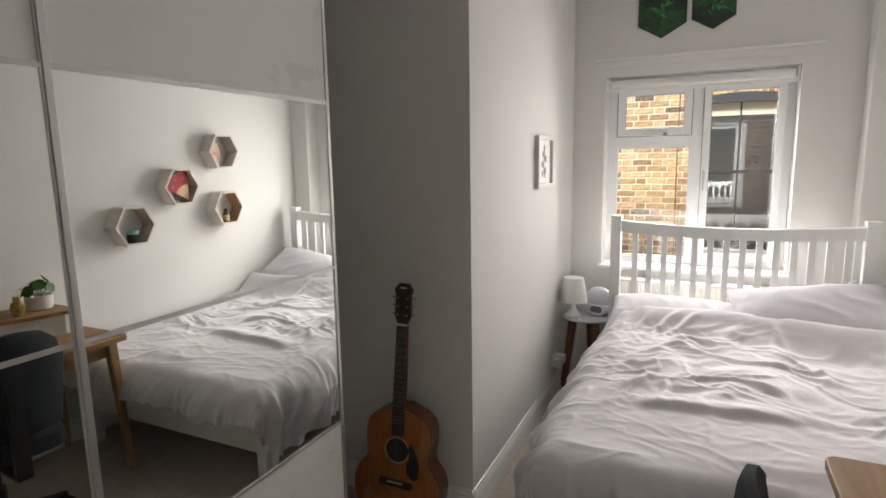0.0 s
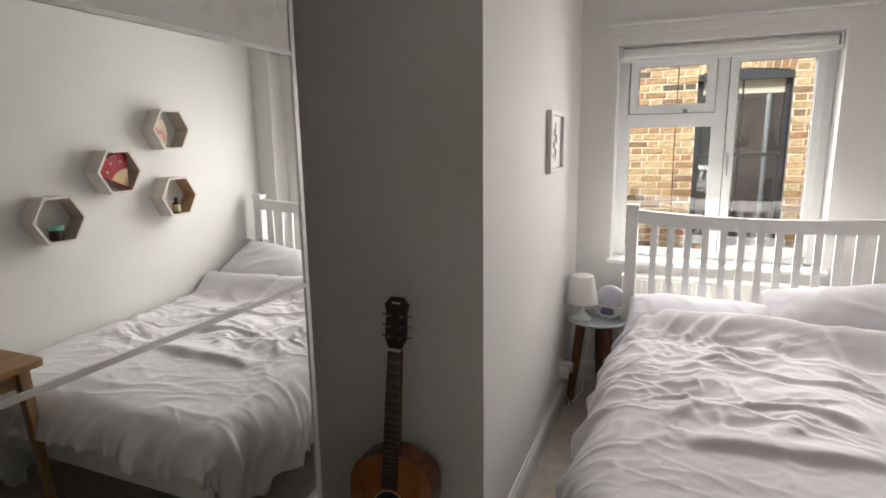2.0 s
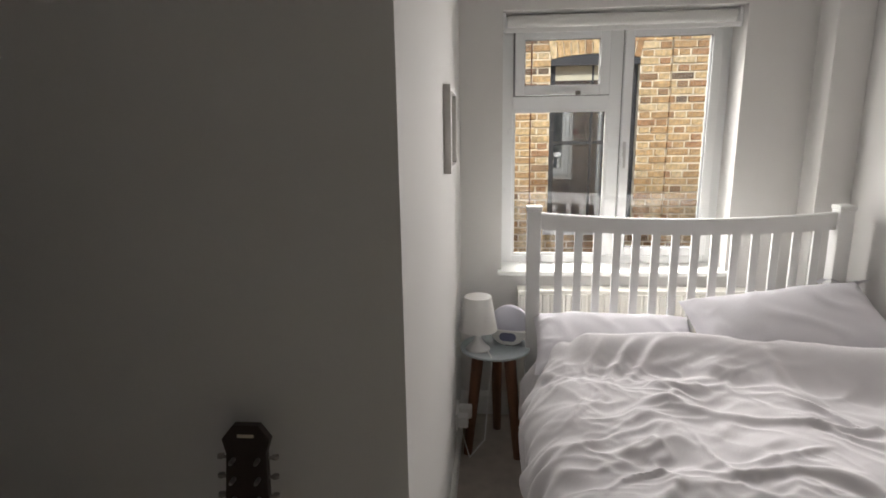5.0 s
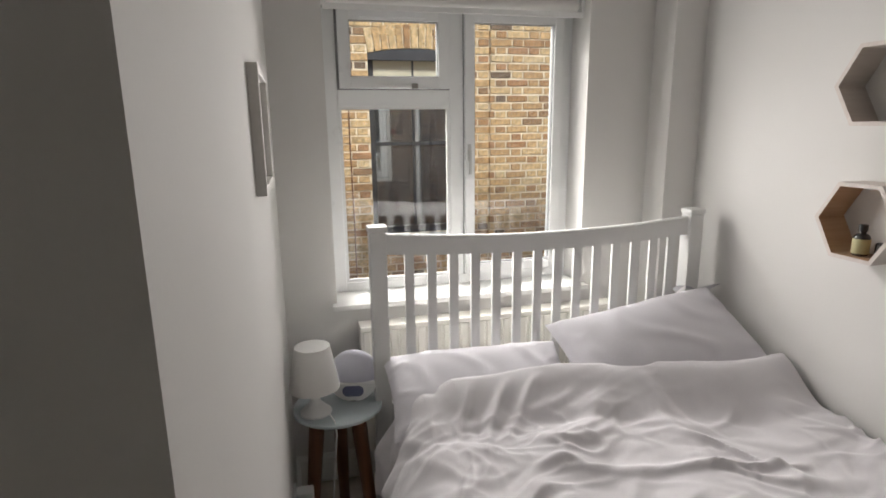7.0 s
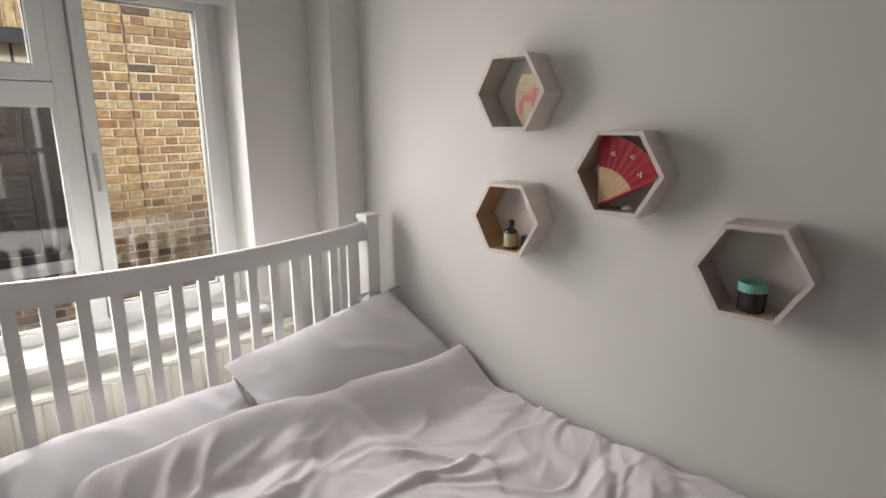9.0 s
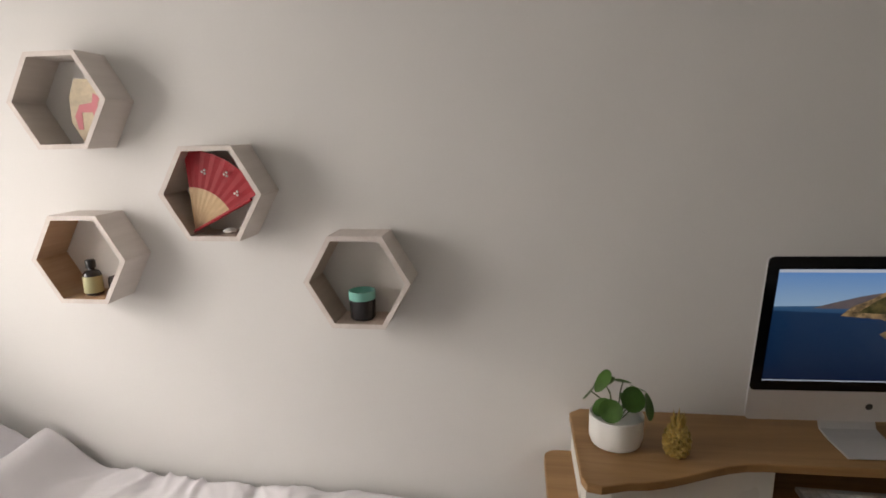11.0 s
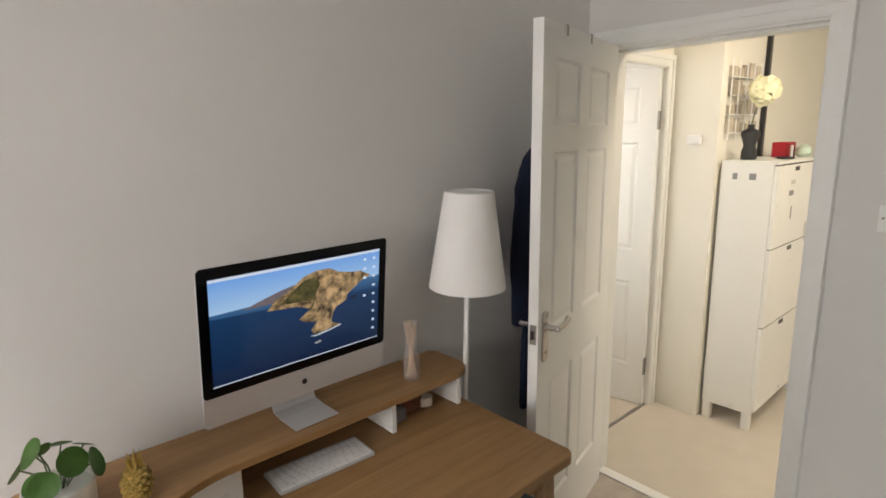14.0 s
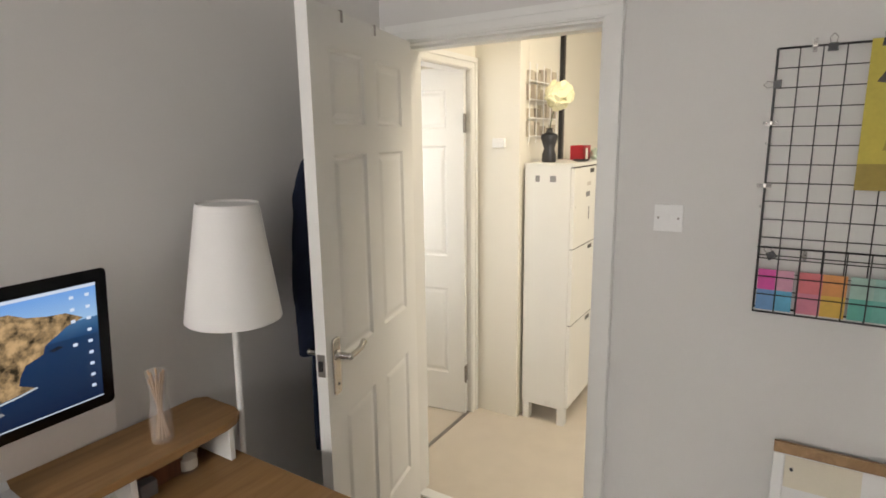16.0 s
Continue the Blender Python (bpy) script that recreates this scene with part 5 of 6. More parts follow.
kb = thing("keyboard", "slim white aluminium keyboard on the desk", "keyboard", pose(0.808, 1.130, DZ + 0.001, 0, 0, -90 - 2.4))
part("base", prism(rounded(-0.142, 0.142, -0.058, 0.058, 0.008), 0, 0.007, 0.002), surface("keyboard_tray", (0.60, 0.60, 0.60), 0.45, 0.3, vary=0.02, bump=0.0), kb)
kk = bmesh.new()
for r, n in enumerate((7, 11, 12, 13, 14, 14)):
    y0 = -0.053 + r * 0.0178
    w = 0.274 / n
    for i in range(n):
        box(kk, -0.137 + i * w + 0.0016, -0.137 + (i + 1) * w - 0.0016, y0, y0 + (0.0146 if r < 5 else 0.009), 0.0071, 0.009)
tagged(part("keys", kk, PLASTIC, kb, "white square keys"), kind="stuff")
ms = thing("mouse", "smooth white wireless mouse beside the keyboard", "mouse", pose(0.752, 1.355, DZ + 0.001, 0, 0, 19))
mm = lathe([(0.0, 0.0), (0.9, 0.0), (0.98, 0.12), (0.97, 0.35), (0.80, 0.75), (0.45, 0.96), (0, 1.0)], 36)
for v in mm.verts:
    v.co = Vector((v.co.x * 0.056, v.co.y * 0.029, v.co.z * 0.021))
part("shell", mm, PLASTIC, ms, smooth=True)

# ---- plant, pineapple, diffuser and small jars ----
pl = thing("potted_plant", "round-leaved green plant in a white pot", "plant", pose(0.828, 1.708, SZ + 0.001))
part("pot", lathe([(0.050, 0), (0.058, 0.004), (0.063, 0.02), (0.064, 0.075), (0.061, 0.076), (0.059, 0.066)], 40), POT, pl, "white ceramic pot", True)
part("soil", lathe([(0.0585, 0.060), (0.0, 0.064)], 30), SOIL, pl)
rng = random.Random(4)
for a, r, h, size, tilt in ((200, 0.065, 0.125, 0.026, 62), (160, 0.075, 0.085, 0.024, 75), (245, 0.07, 0.075, 0.028, 72), (290, 0.06, 0.06, 0.026, 60), (100, 0.035, 0.15, 0.027, 55), (330, 0.035, 0.125, 0.018, 15), (20, 0.06, 0.10, 0.024, 50), (60, 0.065, 0.08, 0.025, 62), (310, 0.075, 0.085, 0.020, 30), (225, 0.03, 0.09, 0.02, 30), (130, 0.05, 0.065, 0.022, 40)):
    c, s = math.cos(radians(a)), math.sin(radians(a))
    tip = Vector((r * c, r * s, 0.062 + h))
    h, size = 0.64 * h, 1.14 * size
    tip.z = 0.062 + h
    sb = bmesh.new()
    tube(sb, [(0.01 * c, 0.01 * s, 0.06), (0.5 * r * c, 0.5 * r * s, 0.062 + 0.7 * h), tip], 0.0017, 6)
    stalk = part("stem", sb, STEM, pl)
    lf = bmesh.new()
    rings = [[lf.verts.new((size * q * math.cos(2 * math.pi * k / 18), size * q * math.sin(2 * math.pi * k / 18), 0.10 * size * q * q * (1 + 0.5 * math.sin(4 * math.pi * k / 18)))) for k in range(18)] for q in (0.25, 0.6, 0.9, 1.0)]
    lf.faces.new(rings[0])
    for A, B in zip(rings, rings[1:]):
        for k in range(18):
            lf.faces.new((A[k], A[(k + 1) % 18], B[(k + 1) % 18], B[k]))
    bmesh.ops.solidify(lf, geom=lf.faces, thickness=0.0012)
    bmesh.ops.transform(lf, matrix=Matrix.Translation(tip) @ pose(0, 0, 0, 0, 0, a) @ pose(0, 0, 0, 0, tilt, 0), verts=lf.verts)
    part("leaf", lf, LEAF, pl, smooth=True)

pa = thing("pineapple_ornament", "small gold ceramic pineapple ornament", "ornament", pose(0.783, 1.578, SZ + 0.001))
pb = bmesh.new()
for j in range(8):
    z = 0.008 + j * 0.0085
    r = 0.027 * math.sin(math.pi * (0.20 + 0.66 * (j + 0.5) / 8)) ** 0.7
    for i in range(10):
        a = 2 * math.pi * (i + 0.5 * (j % 2)) / 10
        bmesh.ops.create_icosphere(pb, subdivisions=1, radius=0.0072, matrix=pose(r * math.cos(a), r * math.sin(a), z))
lathe([(0.018, 0), (0.026, 0.015), (0.028, 0.035), (0.022, 0.062), (0.010, 0.074)], 24, None, pb)
part("fruit", pb, GOLD, pa, smooth=True)
cbm = bmesh.new()
for j, n in enumerate((6, 5, 4)):
    for i in range(n):
        a = 2 * math.pi * (i + 0.4 * j) / n
        lathe([(0.005, 0), (0.004, 0.012), (0.0, 0.026 + 0.004 * j)], 6, pose(0.006 * math.cos(a), 0.006 * math.sin(a), 0.072 + 0.004 * j) @ look((0, 0, 0), (math.cos(a) * (0.6 - 0.2 * j), math.sin(a) * (0.6 - 0.2 * j), 1)) @ pose(0, 0, 0, 180), cbm)
part("crown", cbm, GOLD, pa)

rd = thing("reed_diffuser", "glass bottle of pale wooden diffuser reeds", "diffuser", pose(0.845, 0.772, SZ + 0.001))
part("bottle", lathe([(0.026, 0), (0.028, 0.004), (0.027, 0.07), (0.020, 0.105), (0.019, 0.13), (0.026, 0.185), (0.0245, 0.185), (0.0175, 0.13), (0.024, 0.07), (0.024, 0.006), (0.0, 0.006)], 32), BOTTLEGLASS, rd, "clear glass bottle", True)
for k in range(10):
    rr_ = bmesh.new()
    a = 2 * math.pi * k / 10
    rod(rr_, (0.015 * math.cos(a), 0.015 * math.sin(a), 0.008), (0.018 * math.cos(a + 2.6), 0.018 * math.sin(a + 2.6), 0.178 + 0.01 * math.sin(3 * k)), 0.0024, n=6)
    part("reed", rr_, REED, rd)
jar = thing("glass_jar", "small clear glass jar under the shelf", "jar", pose(0.87, 0.70, DZ + 0.001))
part("glass", lathe([(0.026, 0), (0.028, 0.004), (0.028, 0.06), (0.026, 0.06), (0.025, 0.006), (0, 0.006)], 28), BOTTLEGLASS, jar, smooth=True)
part("wax", lathe([(0.024, 0.0065), (0.024, 0.035), (0, 0.035)], 24), CREAM, jar)
wbx = thing("wooden_box", "small dark wooden box under the shelf", "box", pose(0.90, 0.765, DZ + 0.001))
part("body", boxes((-0.035, 0.035, -0.05, 0.05, 0, 0.045), bevel=0.003), DARKWOOD, wbx)
part("lid", boxes((-0.036, 0.036, -0.051, 0.051, 0.0455, 0.058), bevel=0.003), OAK, wbx)
grb = thing("grey_tin", "small grey tin under the oak shelf", "tin", pose(0.855, 0.825, DZ + 0.001))
part("body", boxes((-0.016, 0.016, -0.022, 0.022, 0, 0.04), bevel=0.004), GREYINK, grb)

# ---- floor lamp ----
fl_ = thing("floor_lamp", "white floor lamp with tall paper cone shade", "lamp", pose(0.852, 0.556, 0, 0, -2.0, 0))
part("shade", lathe([(0.1255, 1.157), (0.127, 1.157), (0.079, 1.470), (0.0775, 1.470), (0.1245, 1.159)], 48), FABRICSHADE, fl_, "white paper cone shade", True)
part("shade_ring", lathe([(0.0775, 1.4635), (0.0, 1.4655)], 32), PLASTIC, fl_)
part("pole", lathe([(0.009, 0.02), (0.009, 1.46)], 16), PLASTIC, fl_, smooth=True)
part("base", lathe([(0.12, 0.002), (0.12, 0.014), (0.02, 0.024), (0.0, 0.024)], 40, pose(0, 0, 0.003, 0, 2.0, 0)), PLASTIC, fl_, smooth=True)

# ---- office chair ----
ch_ = thing("office_chair", "dark charcoal swivel office chair by the desk", "chair", pose(0.285, 1.195, 0, 0, 0, 4))
bb = bmesh.new()
g = []
for j in range(17):
    row = []
    for i in range(21):
        u, v = 2 * i / 20 - 1, j / 16
        w = 0.235 * (1 - 0.35 * max(0, v - 0.75) ** 1.0 * 1.6) * (1 - 0.10 * (1 - v))
        cr = max(0, 1 - abs(u) ** 8) ** 0.4
        z = 0.52 + 0.46 * v - 0.04 * u * u * v - 0.10 * max(0, abs(u) - 0.7) * (1 if v > 0.8 else 0)
        row.append((-0.12 - 0.05 * v + 0.05 * u * u, w * u, z, 0.035 * (0.35 + 0.65 * (1 - abs(u) ** 4) * (1 - abs(2 * v - 1) ** 6))))
    g.append(row)
for sgn in (1, -1):
    vs = [[bb.verts.new((x + sgn * d, y, z)) for x, y, z, d in row] for row in g]
    for a, b in zip(vs, vs[1:]):
        for i in range(20):
            bb.faces.new((a[i], a[i + 1], b[i + 1], b[i]))
    if sgn == 1:
        first = vs
    else:
        rim = lambda q: [q[0][i] for i in range(21)] + [q[j][20] for j in range(1, 17)] + [q[16][i] for i in range(19, -1, -1)] + [q[j][0] for j in range(15, 0, -1)]
        A, B = rim(first), rim(vs)
        for i in range(len(A)):
            bb.faces.new((A[i], A[(i + 1) % len(A)], B[(i + 1) % len(A)], B[i]))
part("backrest", bb, CHARCOAL, ch_, "curved charcoal fabric back", True)
part("seat", prism(rounded(-0.12, 0.32, -0.23, 0.23, 0.09), 0.42, 0.49, 0.022), CHARCOAL, ch_, "charcoal fabric seat", True)
part("back_bar", boxes((-0.19, -0.165, -0.03, 0.03, 0.38, 0.75), (-0.19, 0.08, -0.03, 0.03, 0.365, 0.38), bevel=0.004), BLACK, ch_)
part("gas_column", lathe([(0.03, 0.10), (0.03, 0.25), (0.018, 0.25), (0.018, 0.42)], 20, pose(0.09, 0, 0)), BLACK, ch_, smooth=True)
for k in range(5):
    a = radians(72 * k + 20)
    lb = bmesh.new()
    rod(lb, (0.09, 0, 0.115), (0.09 + 0.26 * math.cos(a), 0.26 * math.sin(a), 0.075), 0.026, 0.016, 10)
    part("base_arm", lb, BLACK, ch_)
    cw = bmesh.new()
    for s in (-0.014, 0.014):
        lathe([(0.024, -0.008), (0.026, 0), (0.024, 0.008)], 18, pose(0.09 + 0.27 * math.cos(a), 0.27 * math.sin(a), 0.027, 90, 0, 72 * k + 20) @ pose(0, 0, s), cw)
    part("castor", cw, BLACK, ch_, smooth=True)

# ---- back wall: switch, wire grid, leaning frame ----
sw = thing("light_switch", "white single light switch plate by the door", "switch", pose(-0.130, YB, 1.369))
part("plate", boxes((-0.043, 0.043, 0, 0.009, -0.043, 0.043), bevel=0.003), PLASTIC, sw)
part("rocker", boxes((-0.009, 0.009, 0.0092, 0.015, -0.014, 0.014), bevel=0.003), PLASTIC, sw)
for s in (-0.03, 0.03):
    part("screw", lathe([(0.004, 0), (0.004, 0.001)], 12, pose(s, 0.0093, 0, -90, 0, 0)), STEEL, sw)

GX0, GZ1, GC = -0.388, 1.856, 0.0525
grid_ = thing("wire_wall_grid", "black wire grid board on the white wall", "wire grid")
NC, NR = 10, 14
GY = YB + 0.016
for i in range(NC + 1):
    wb_ = bmesh.new()
    x = GX0 - i * GC
    rod(wb_, (x, GY, GZ1 - NR * GC), (x, GY, GZ1), 0.0032 if i in (0, NC) else 0.0016, n=6)
    part("upright_wire", wb_, WIRE, grid_)
for j in range(NR + 1):
    wb_ = bmesh.new()
    z = GZ1 - j * GC
    rod(wb_, (GX0, GY + 0.002, z), (GX0 - NC * GC, GY + 0.002, z), 0.0032 if j in (0, NR) else 0.0016, n=6)
    part("cross_wire", wb_, WIRE, grid_)
pk = bmesh.new()
for j, dz in enumerate((0.0, 0.0525, 0.105, 0.158, 0.19)):
    z = GZ1 - NR * GC + dz
    rod(pk, (GX0, GY + 0.055, z), (GX0 - NC * GC, GY + 0.055, z), 0.0028 if j in (0, 4) else 0.0016, n=6)
for i in range(NC + 1):
    x = GX0 - i * GC
    rod(pk, (x, GY + 0.055, GZ1 - NR * GC), (x, GY + 0.055, GZ1 - NR * GC + 0.19), 0.0016, n=6)
    rod(pk, (x, GY, GZ1 - NR * GC), (x, GY + 0.055, GZ1 - NR * GC), 0.0016, n=6)
for x in (GX0, GX0 - NC * GC):
    rod(pk, (x, GY, GZ1 - NR * GC + 0.19), (x, GY + 0.055, GZ1 - NR * GC + 0.19), 0.0028, n=6)
part("pocket_basket", pk, WIRE, grid_, "black wire pocket basket")
for k, z in enumerate((1.60, 1.42)):
    hb = bmesh.new()
    tube(hb, [(GX0 + 0.008, YB, z), (GX0 + 0.008, GY + 0.008, z), (GX0 - 0.006, GY + 0.008, z)], 0.003, 8)
    part("clear_clip", hb, BOTTLEGLASS, grid_, "clear plastic mounting clip")
for k, (x0, colours) in enumerate(((GX0 - 0.006, ((0.62, 0.08, 0.33), (0.60, 0.30, 0.40), (0.16, 0.33, 0.60), (0.12, 0.42, 0.62))), (GX0 - 0.106, ((0.66, 0.18, 0.20), (0.68, 0.30, 0.10), (0.62, 0.22, 0.30), (0.70, 0.45, 0.08))), (GX0 - 0.225, ((0.36, 0.52, 0.45), (0.30, 0.50, 0.44), (0.12, 0.40, 0.33), (0.15, 0.42, 0.36))))):
    cdk = thing("colour_card", ("magenta and blue", "coral and orange", "mint and green")[k] + " gradient card in the wire pocket", "card", group="cards in the wire pocket")
    w, h, z0 = (0.088, 0.112, 0.105)[k], 0.12, GZ1 - NR * GC + 0.004
    for q, c in enumerate(colours):
        i, j = q % 2, q // 2
        part("colour_field", boxes((x0 - (i + 1) * w / 2, x0 - i * w / 2, GY + 0.042, GY + 0.0435, z0 + h / 2 * (1 - j), z0 + h / 2 * (2 - j))), surface("card_ink_%d%d" % (k, q), c, 0.6, vary=0.12, scale=12, bump=0), cdk)
ps = thing("yellow_poster", "yellow printed paper clipped to the wire grid", "poster")
px0 = GX0 - 4 * GC + 0.003
part("sheet", boxes((px0 - 0.21, px0, GY + 0.006, GY + 0.0072, 1.475, 1.862)), YELLOW, ps)
part("lower_band", boxes((px0 - 0.21, px0, GY + 0.0073, GY + 0.0076, 1.475, 1.545)), YELLOWDARK, ps)
part("dark_print", prism([(-0.02, 0.0), (-0.11, -0.02), (-0.16, 0.02), (-0.15, 0.06), (-0.05, 0.05)], 0, 0.0004, m=pose(px0, GY + 0.0078, 1.755, 90, 0, 0)), EBONY, ps)
part("ochre_print", prism([(-0.05, 0.0), (-0.10, 0.0), (-0.11, 0.06), (-0.06, 0.05)], 0, 0.0004, m=pose(px0, GY + 0.0078, 1.58, 90, 0, 0)), YELLOWDARK, ps)
for k, (x, z, r) in enumerate(((GX0 - 0.125, GZ1, 0), (GX0 - 4 * GC - 0.03, GZ1 + 0.002, 0), (GX0, GZ1 - 0.095, 90), (GX0 - 0.03, GZ1 - 10.9 * GC, 30))):
    bc = thing("binder_clip", "small black binder clip on the wire grid", "clip", pose(x, GY + 0.004, z, 0, r, 0), "binder clips on the grid")
    part("spring", prism([(-0.012, -0.016), (0.012, -0.016), (0.010, 0.004), (-0.010, 0.004)], -0.006, 0.006, m=pose(0, 0, 0, 90)), BLACK, bc)
    wb_ = bmesh.new()
    tube(wb_, [(-0.006, 0.004, 0.002), (-0.009, 0.006, 0.018), (0, 0.008, 0.027), (0.009, 0.006, 0.018), (0.006, 0.004, 0.002)], 0.001, 6)
    part("wire_arm", wb_, STEEL, bc)

for x, z, r in ((GX0 - 0.085, GZ1, 0), (GX0, GZ1 - 0.20, 90), (GX0, GZ1 - 0.375, 90), (GX0 - 0.115, GZ1 - 10.9 * GC, 0)):
    pc = thing("clear_peg", "small clear plastic peg on the wire grid", "clip", pose(x, GY + 0.004, z, 0, r, 0), "clear pegs on the grid")
    part("jaw", boxes((-0.005, 0.005, 0.002, 0.006, -0.016, 0.020), (-0.005, 0.005, -0.006, -0.002, -0.016, 0.020), bevel=0.001), BOTTLEGLASS, pc)
    part("spring", boxes((-0.006, 0.006, -0.007, 0.007, -0.003, 0.003)), STEEL, pc)

lf_ = thing("leaning_frame", "brown and white frame leaning on the back wall", "frame", pose(-0.48, YB + 0.205, 0.002, 15, 0, 0))
part("top_rail", boxes((-0.62, 0.0, 0, 0.028, 0.70, 0.732), bevel=0.003), OAK, lf_, "brown wooden top rail")
part("side_rail", boxes((-0.03, 0.0, 0, 0.028, 0.0, 0.6995), bevel=0.003), GLOSS, lf_, "white side rail")
part("side_rail", boxes((-0.62, -0.59, 0, 0.028, 0.0, 0.6995), bevel=0.003), GLOSS, lf_)
part("bottom_rail", boxes((-0.59, -0.03, 0, 0.028, 0.0, 0.03), bevel=0.003), GLOSS, lf_)
part("board", boxes((-0.59, -0.03, 0.004, 0.010, 0.03, 0.6995)), WHITEPAPER, lf_)
part("pinned_paper", boxes((-0.22, -0.032, 0.0105, 0.0112, 0.60, 0.694)), CREAM, lf_)
part("grey_photo", prism([(-0.56, 0.20), (-0.04, 0.42), (-0.20, 0.60), (-0.56, 0.66)], -0.0116, -0.0112, m=pose(0, 0, 0, 90)), ALUFRAME, lf_)
part("pin", lathe([(0.005, 0), (0.005, 0.006)], 12, pose(-0.05, 0.0112, 0.655, -90)), BLACK, lf_)

# ---- hall beyond the door ----
HXE, HYN, HXC, HYS, HXW = 1.07, -1.31, 0.80, -3.4, -1.6
YH = YB - 0.12
structure("floor_hall", boxes((HXW, 2.1, HYS, YB - 0.0605, -0.12, 0.001)), HALLCARPET, "cream carpet on the hall floor", "floor")
structure("ceiling_hall", boxes((HXW, 2.1, HYS, YH, 2.6, 2.7)), CEIL, "white hall ceiling", "ceiling")
structure("wall_hall_east", boxes((HXE, HXE + 0.1, HYN, YH, 2.0, 2.6)), CREAMWALL, "cream hall wall with a doorway", "wall")
structure("wall_hall_nib", boxes((HXC, HXE + 0.1, HYN - 0.12, HYN, 0, 2.6), (HXC, HXC + 0.12, HYS, HYN - 0.12, 0, 2.6), bevel=0.003), CREAMWALL, "cream hall wall corner beyond the doorway", "wall")
structure("wall_hall_south", boxes((HXW, HXC, HYS - 0.1, HYS, 0, 2.6)), CREAMWALL, "cream wall at the hall's end", "wall")
structure("wall_hall_west", boxes((HXW - 0.1, HXW, HYS, -2.27, 0, 2.6), (HXW - 0.1, HXW, -1.13, YH, 0, 2.6), (HXW - 0.1, HXW, -2.27, -1.13, 0, 0.93), (HXW - 0.1, HXW, -2.27, -1.13, 2.07, 2.6)), CREAMWALL, "cream hall side wall", "wall")
structure("wall_far_room", boxes((2.1, 2.2, HYS, YH, 0, 2.6), (HXE + 0.1, 2.1, HYN - 0.22, HYN - 0.12, 0, 2.6)), CREAMWALL, "cream wall of the room across the hall", "wall")
# unseen wall, its window opening added for the far room's lamp
structure("wall_far_north", boxes((1.1205, 1.30, YH, YH + 0.1, 0, 2.6), (2.0, 2.2, YH, YH + 0.1, 0, 2.6), (1.30, 2.0, YH, YH + 0.1, 0, 0.9), (1.30, 2.0, YH, YH + 0.1, 2.1, 2.6)), CREAMWALL, "unseen cream wall of the far room with added window opening", "wall")
# unseen window, added round the hall's side lamp
w3 = thing("added_window_3", "white framed window added unseen at the side of the hall", "window", kind="structure")
part("window_frame", boxes((HXW - 0.08, HXW - 0.03, -2.27, -2.22, 0.93, 2.07), (HXW - 0.08, HXW - 0.03, -1.18, -1.13, 0.93, 2.07), (HXW - 0.08, HXW - 0.03, -2.22, -1.18, 0.93, 0.98), (HXW - 0.08, HXW - 0.03, -2.22, -1.18, 2.02, 2.07), bevel=0.003), UPVC, w3)
wp3 = part("pane", boxes((HXW - 0.058, HXW - 0.054, -2.225, -1.175, 0.975, 2.025)), WINDOWGLASS, w3, "clear window glass")
wp3.visible_shadow = False
# unseen window, added in front of the far room's lamp
w2 = thing("added_window_2", "white framed window added unseen in the room across the hall", "window", kind="structure")
part("window_frame", boxes((1.30, 1.35, YH + 0.03, YH + 0.08, 0.9, 2.1), (1.95, 2.0, YH + 0.03, YH + 0.08, 0.9, 2.1), (1.35, 1.95, YH + 0.03, YH + 0.08, 0.9, 0.95), (1.35, 1.95, YH + 0.03, YH + 0.08, 2.05, 2.1), bevel=0.003), UPVC, w2)
wp2 = part("pane", boxes((1.345, 1.955, YH + 0.05, YH + 0.054, 0.945, 2.055)), WINDOWGLASS, w2, "clear window glass")
wp2.visible_shadow = False
architrave("trim_door_hall", -1.235, -0.43, HXE, 1.99, -1, axis="y")
structure("trim_hall_lining", boxes((HXE + 0.0005, HXE + 0.1, HYN + 0.0005, -1.237, 0, 2.0), (HXE + 0.0005, HXE + 0.1, -1.237, YH - 0.001, 1.985, 1.9995)), GLOSS, "white lining of the far doorway", "door lining")
structure("trim_threshold", boxes((HXE - 0.002, HXE + 0.018, -1.235, -0.51, 0.0015, 0.005)), STEEL, "thin metal carpet threshold strip", "threshold")
structure("trim_threshold_room", boxes((0.112, 0.883, YB - 0.085, YB - 0.03, 0.0015, 0.010), bevel=0.002), GLOSS, "pale threshold between bedroom and hall carpet", "threshold")
panel_door("door_2", 0.72, 1.992, pose(HXE + 0.012, -1.214, 0.008, 0, 0, 9), "open white six-panel door across the hall", False, 1)
ts = thing("doorbell_box", "small white box on the hall wall", "wall box", pose(0.915, HYN, 1.60))
part("cover", boxes((-0.035, 0.035, 0.0005, 0.03, -0.025, 0.025), bevel=0.006), PLASTIC, ts)
part("receiver", boxes((-0.05, -0.005, 0.0305, 0.05, -0.008, 0.012), bevel=0.006), PLASTIC, ts)

cab = thing("shoe_cabinet", "tall white shoe cabinet with tilting drawers", "cabinet")
CX0, CX1, CY1, CY0, CZ = 0.503, 0.780, -1.345, -2.13, 1.49
part("body", boxes((CX0 + 0.02, CX1, CY0 + 0.01, CY1, 0.10, CZ - 0.018)), PANEL, cab)
part("top", boxes((CX0, CX1, CY0, CY1 + 0.004, CZ - 0.0175, CZ), bevel=0.002), PANEL, cab)
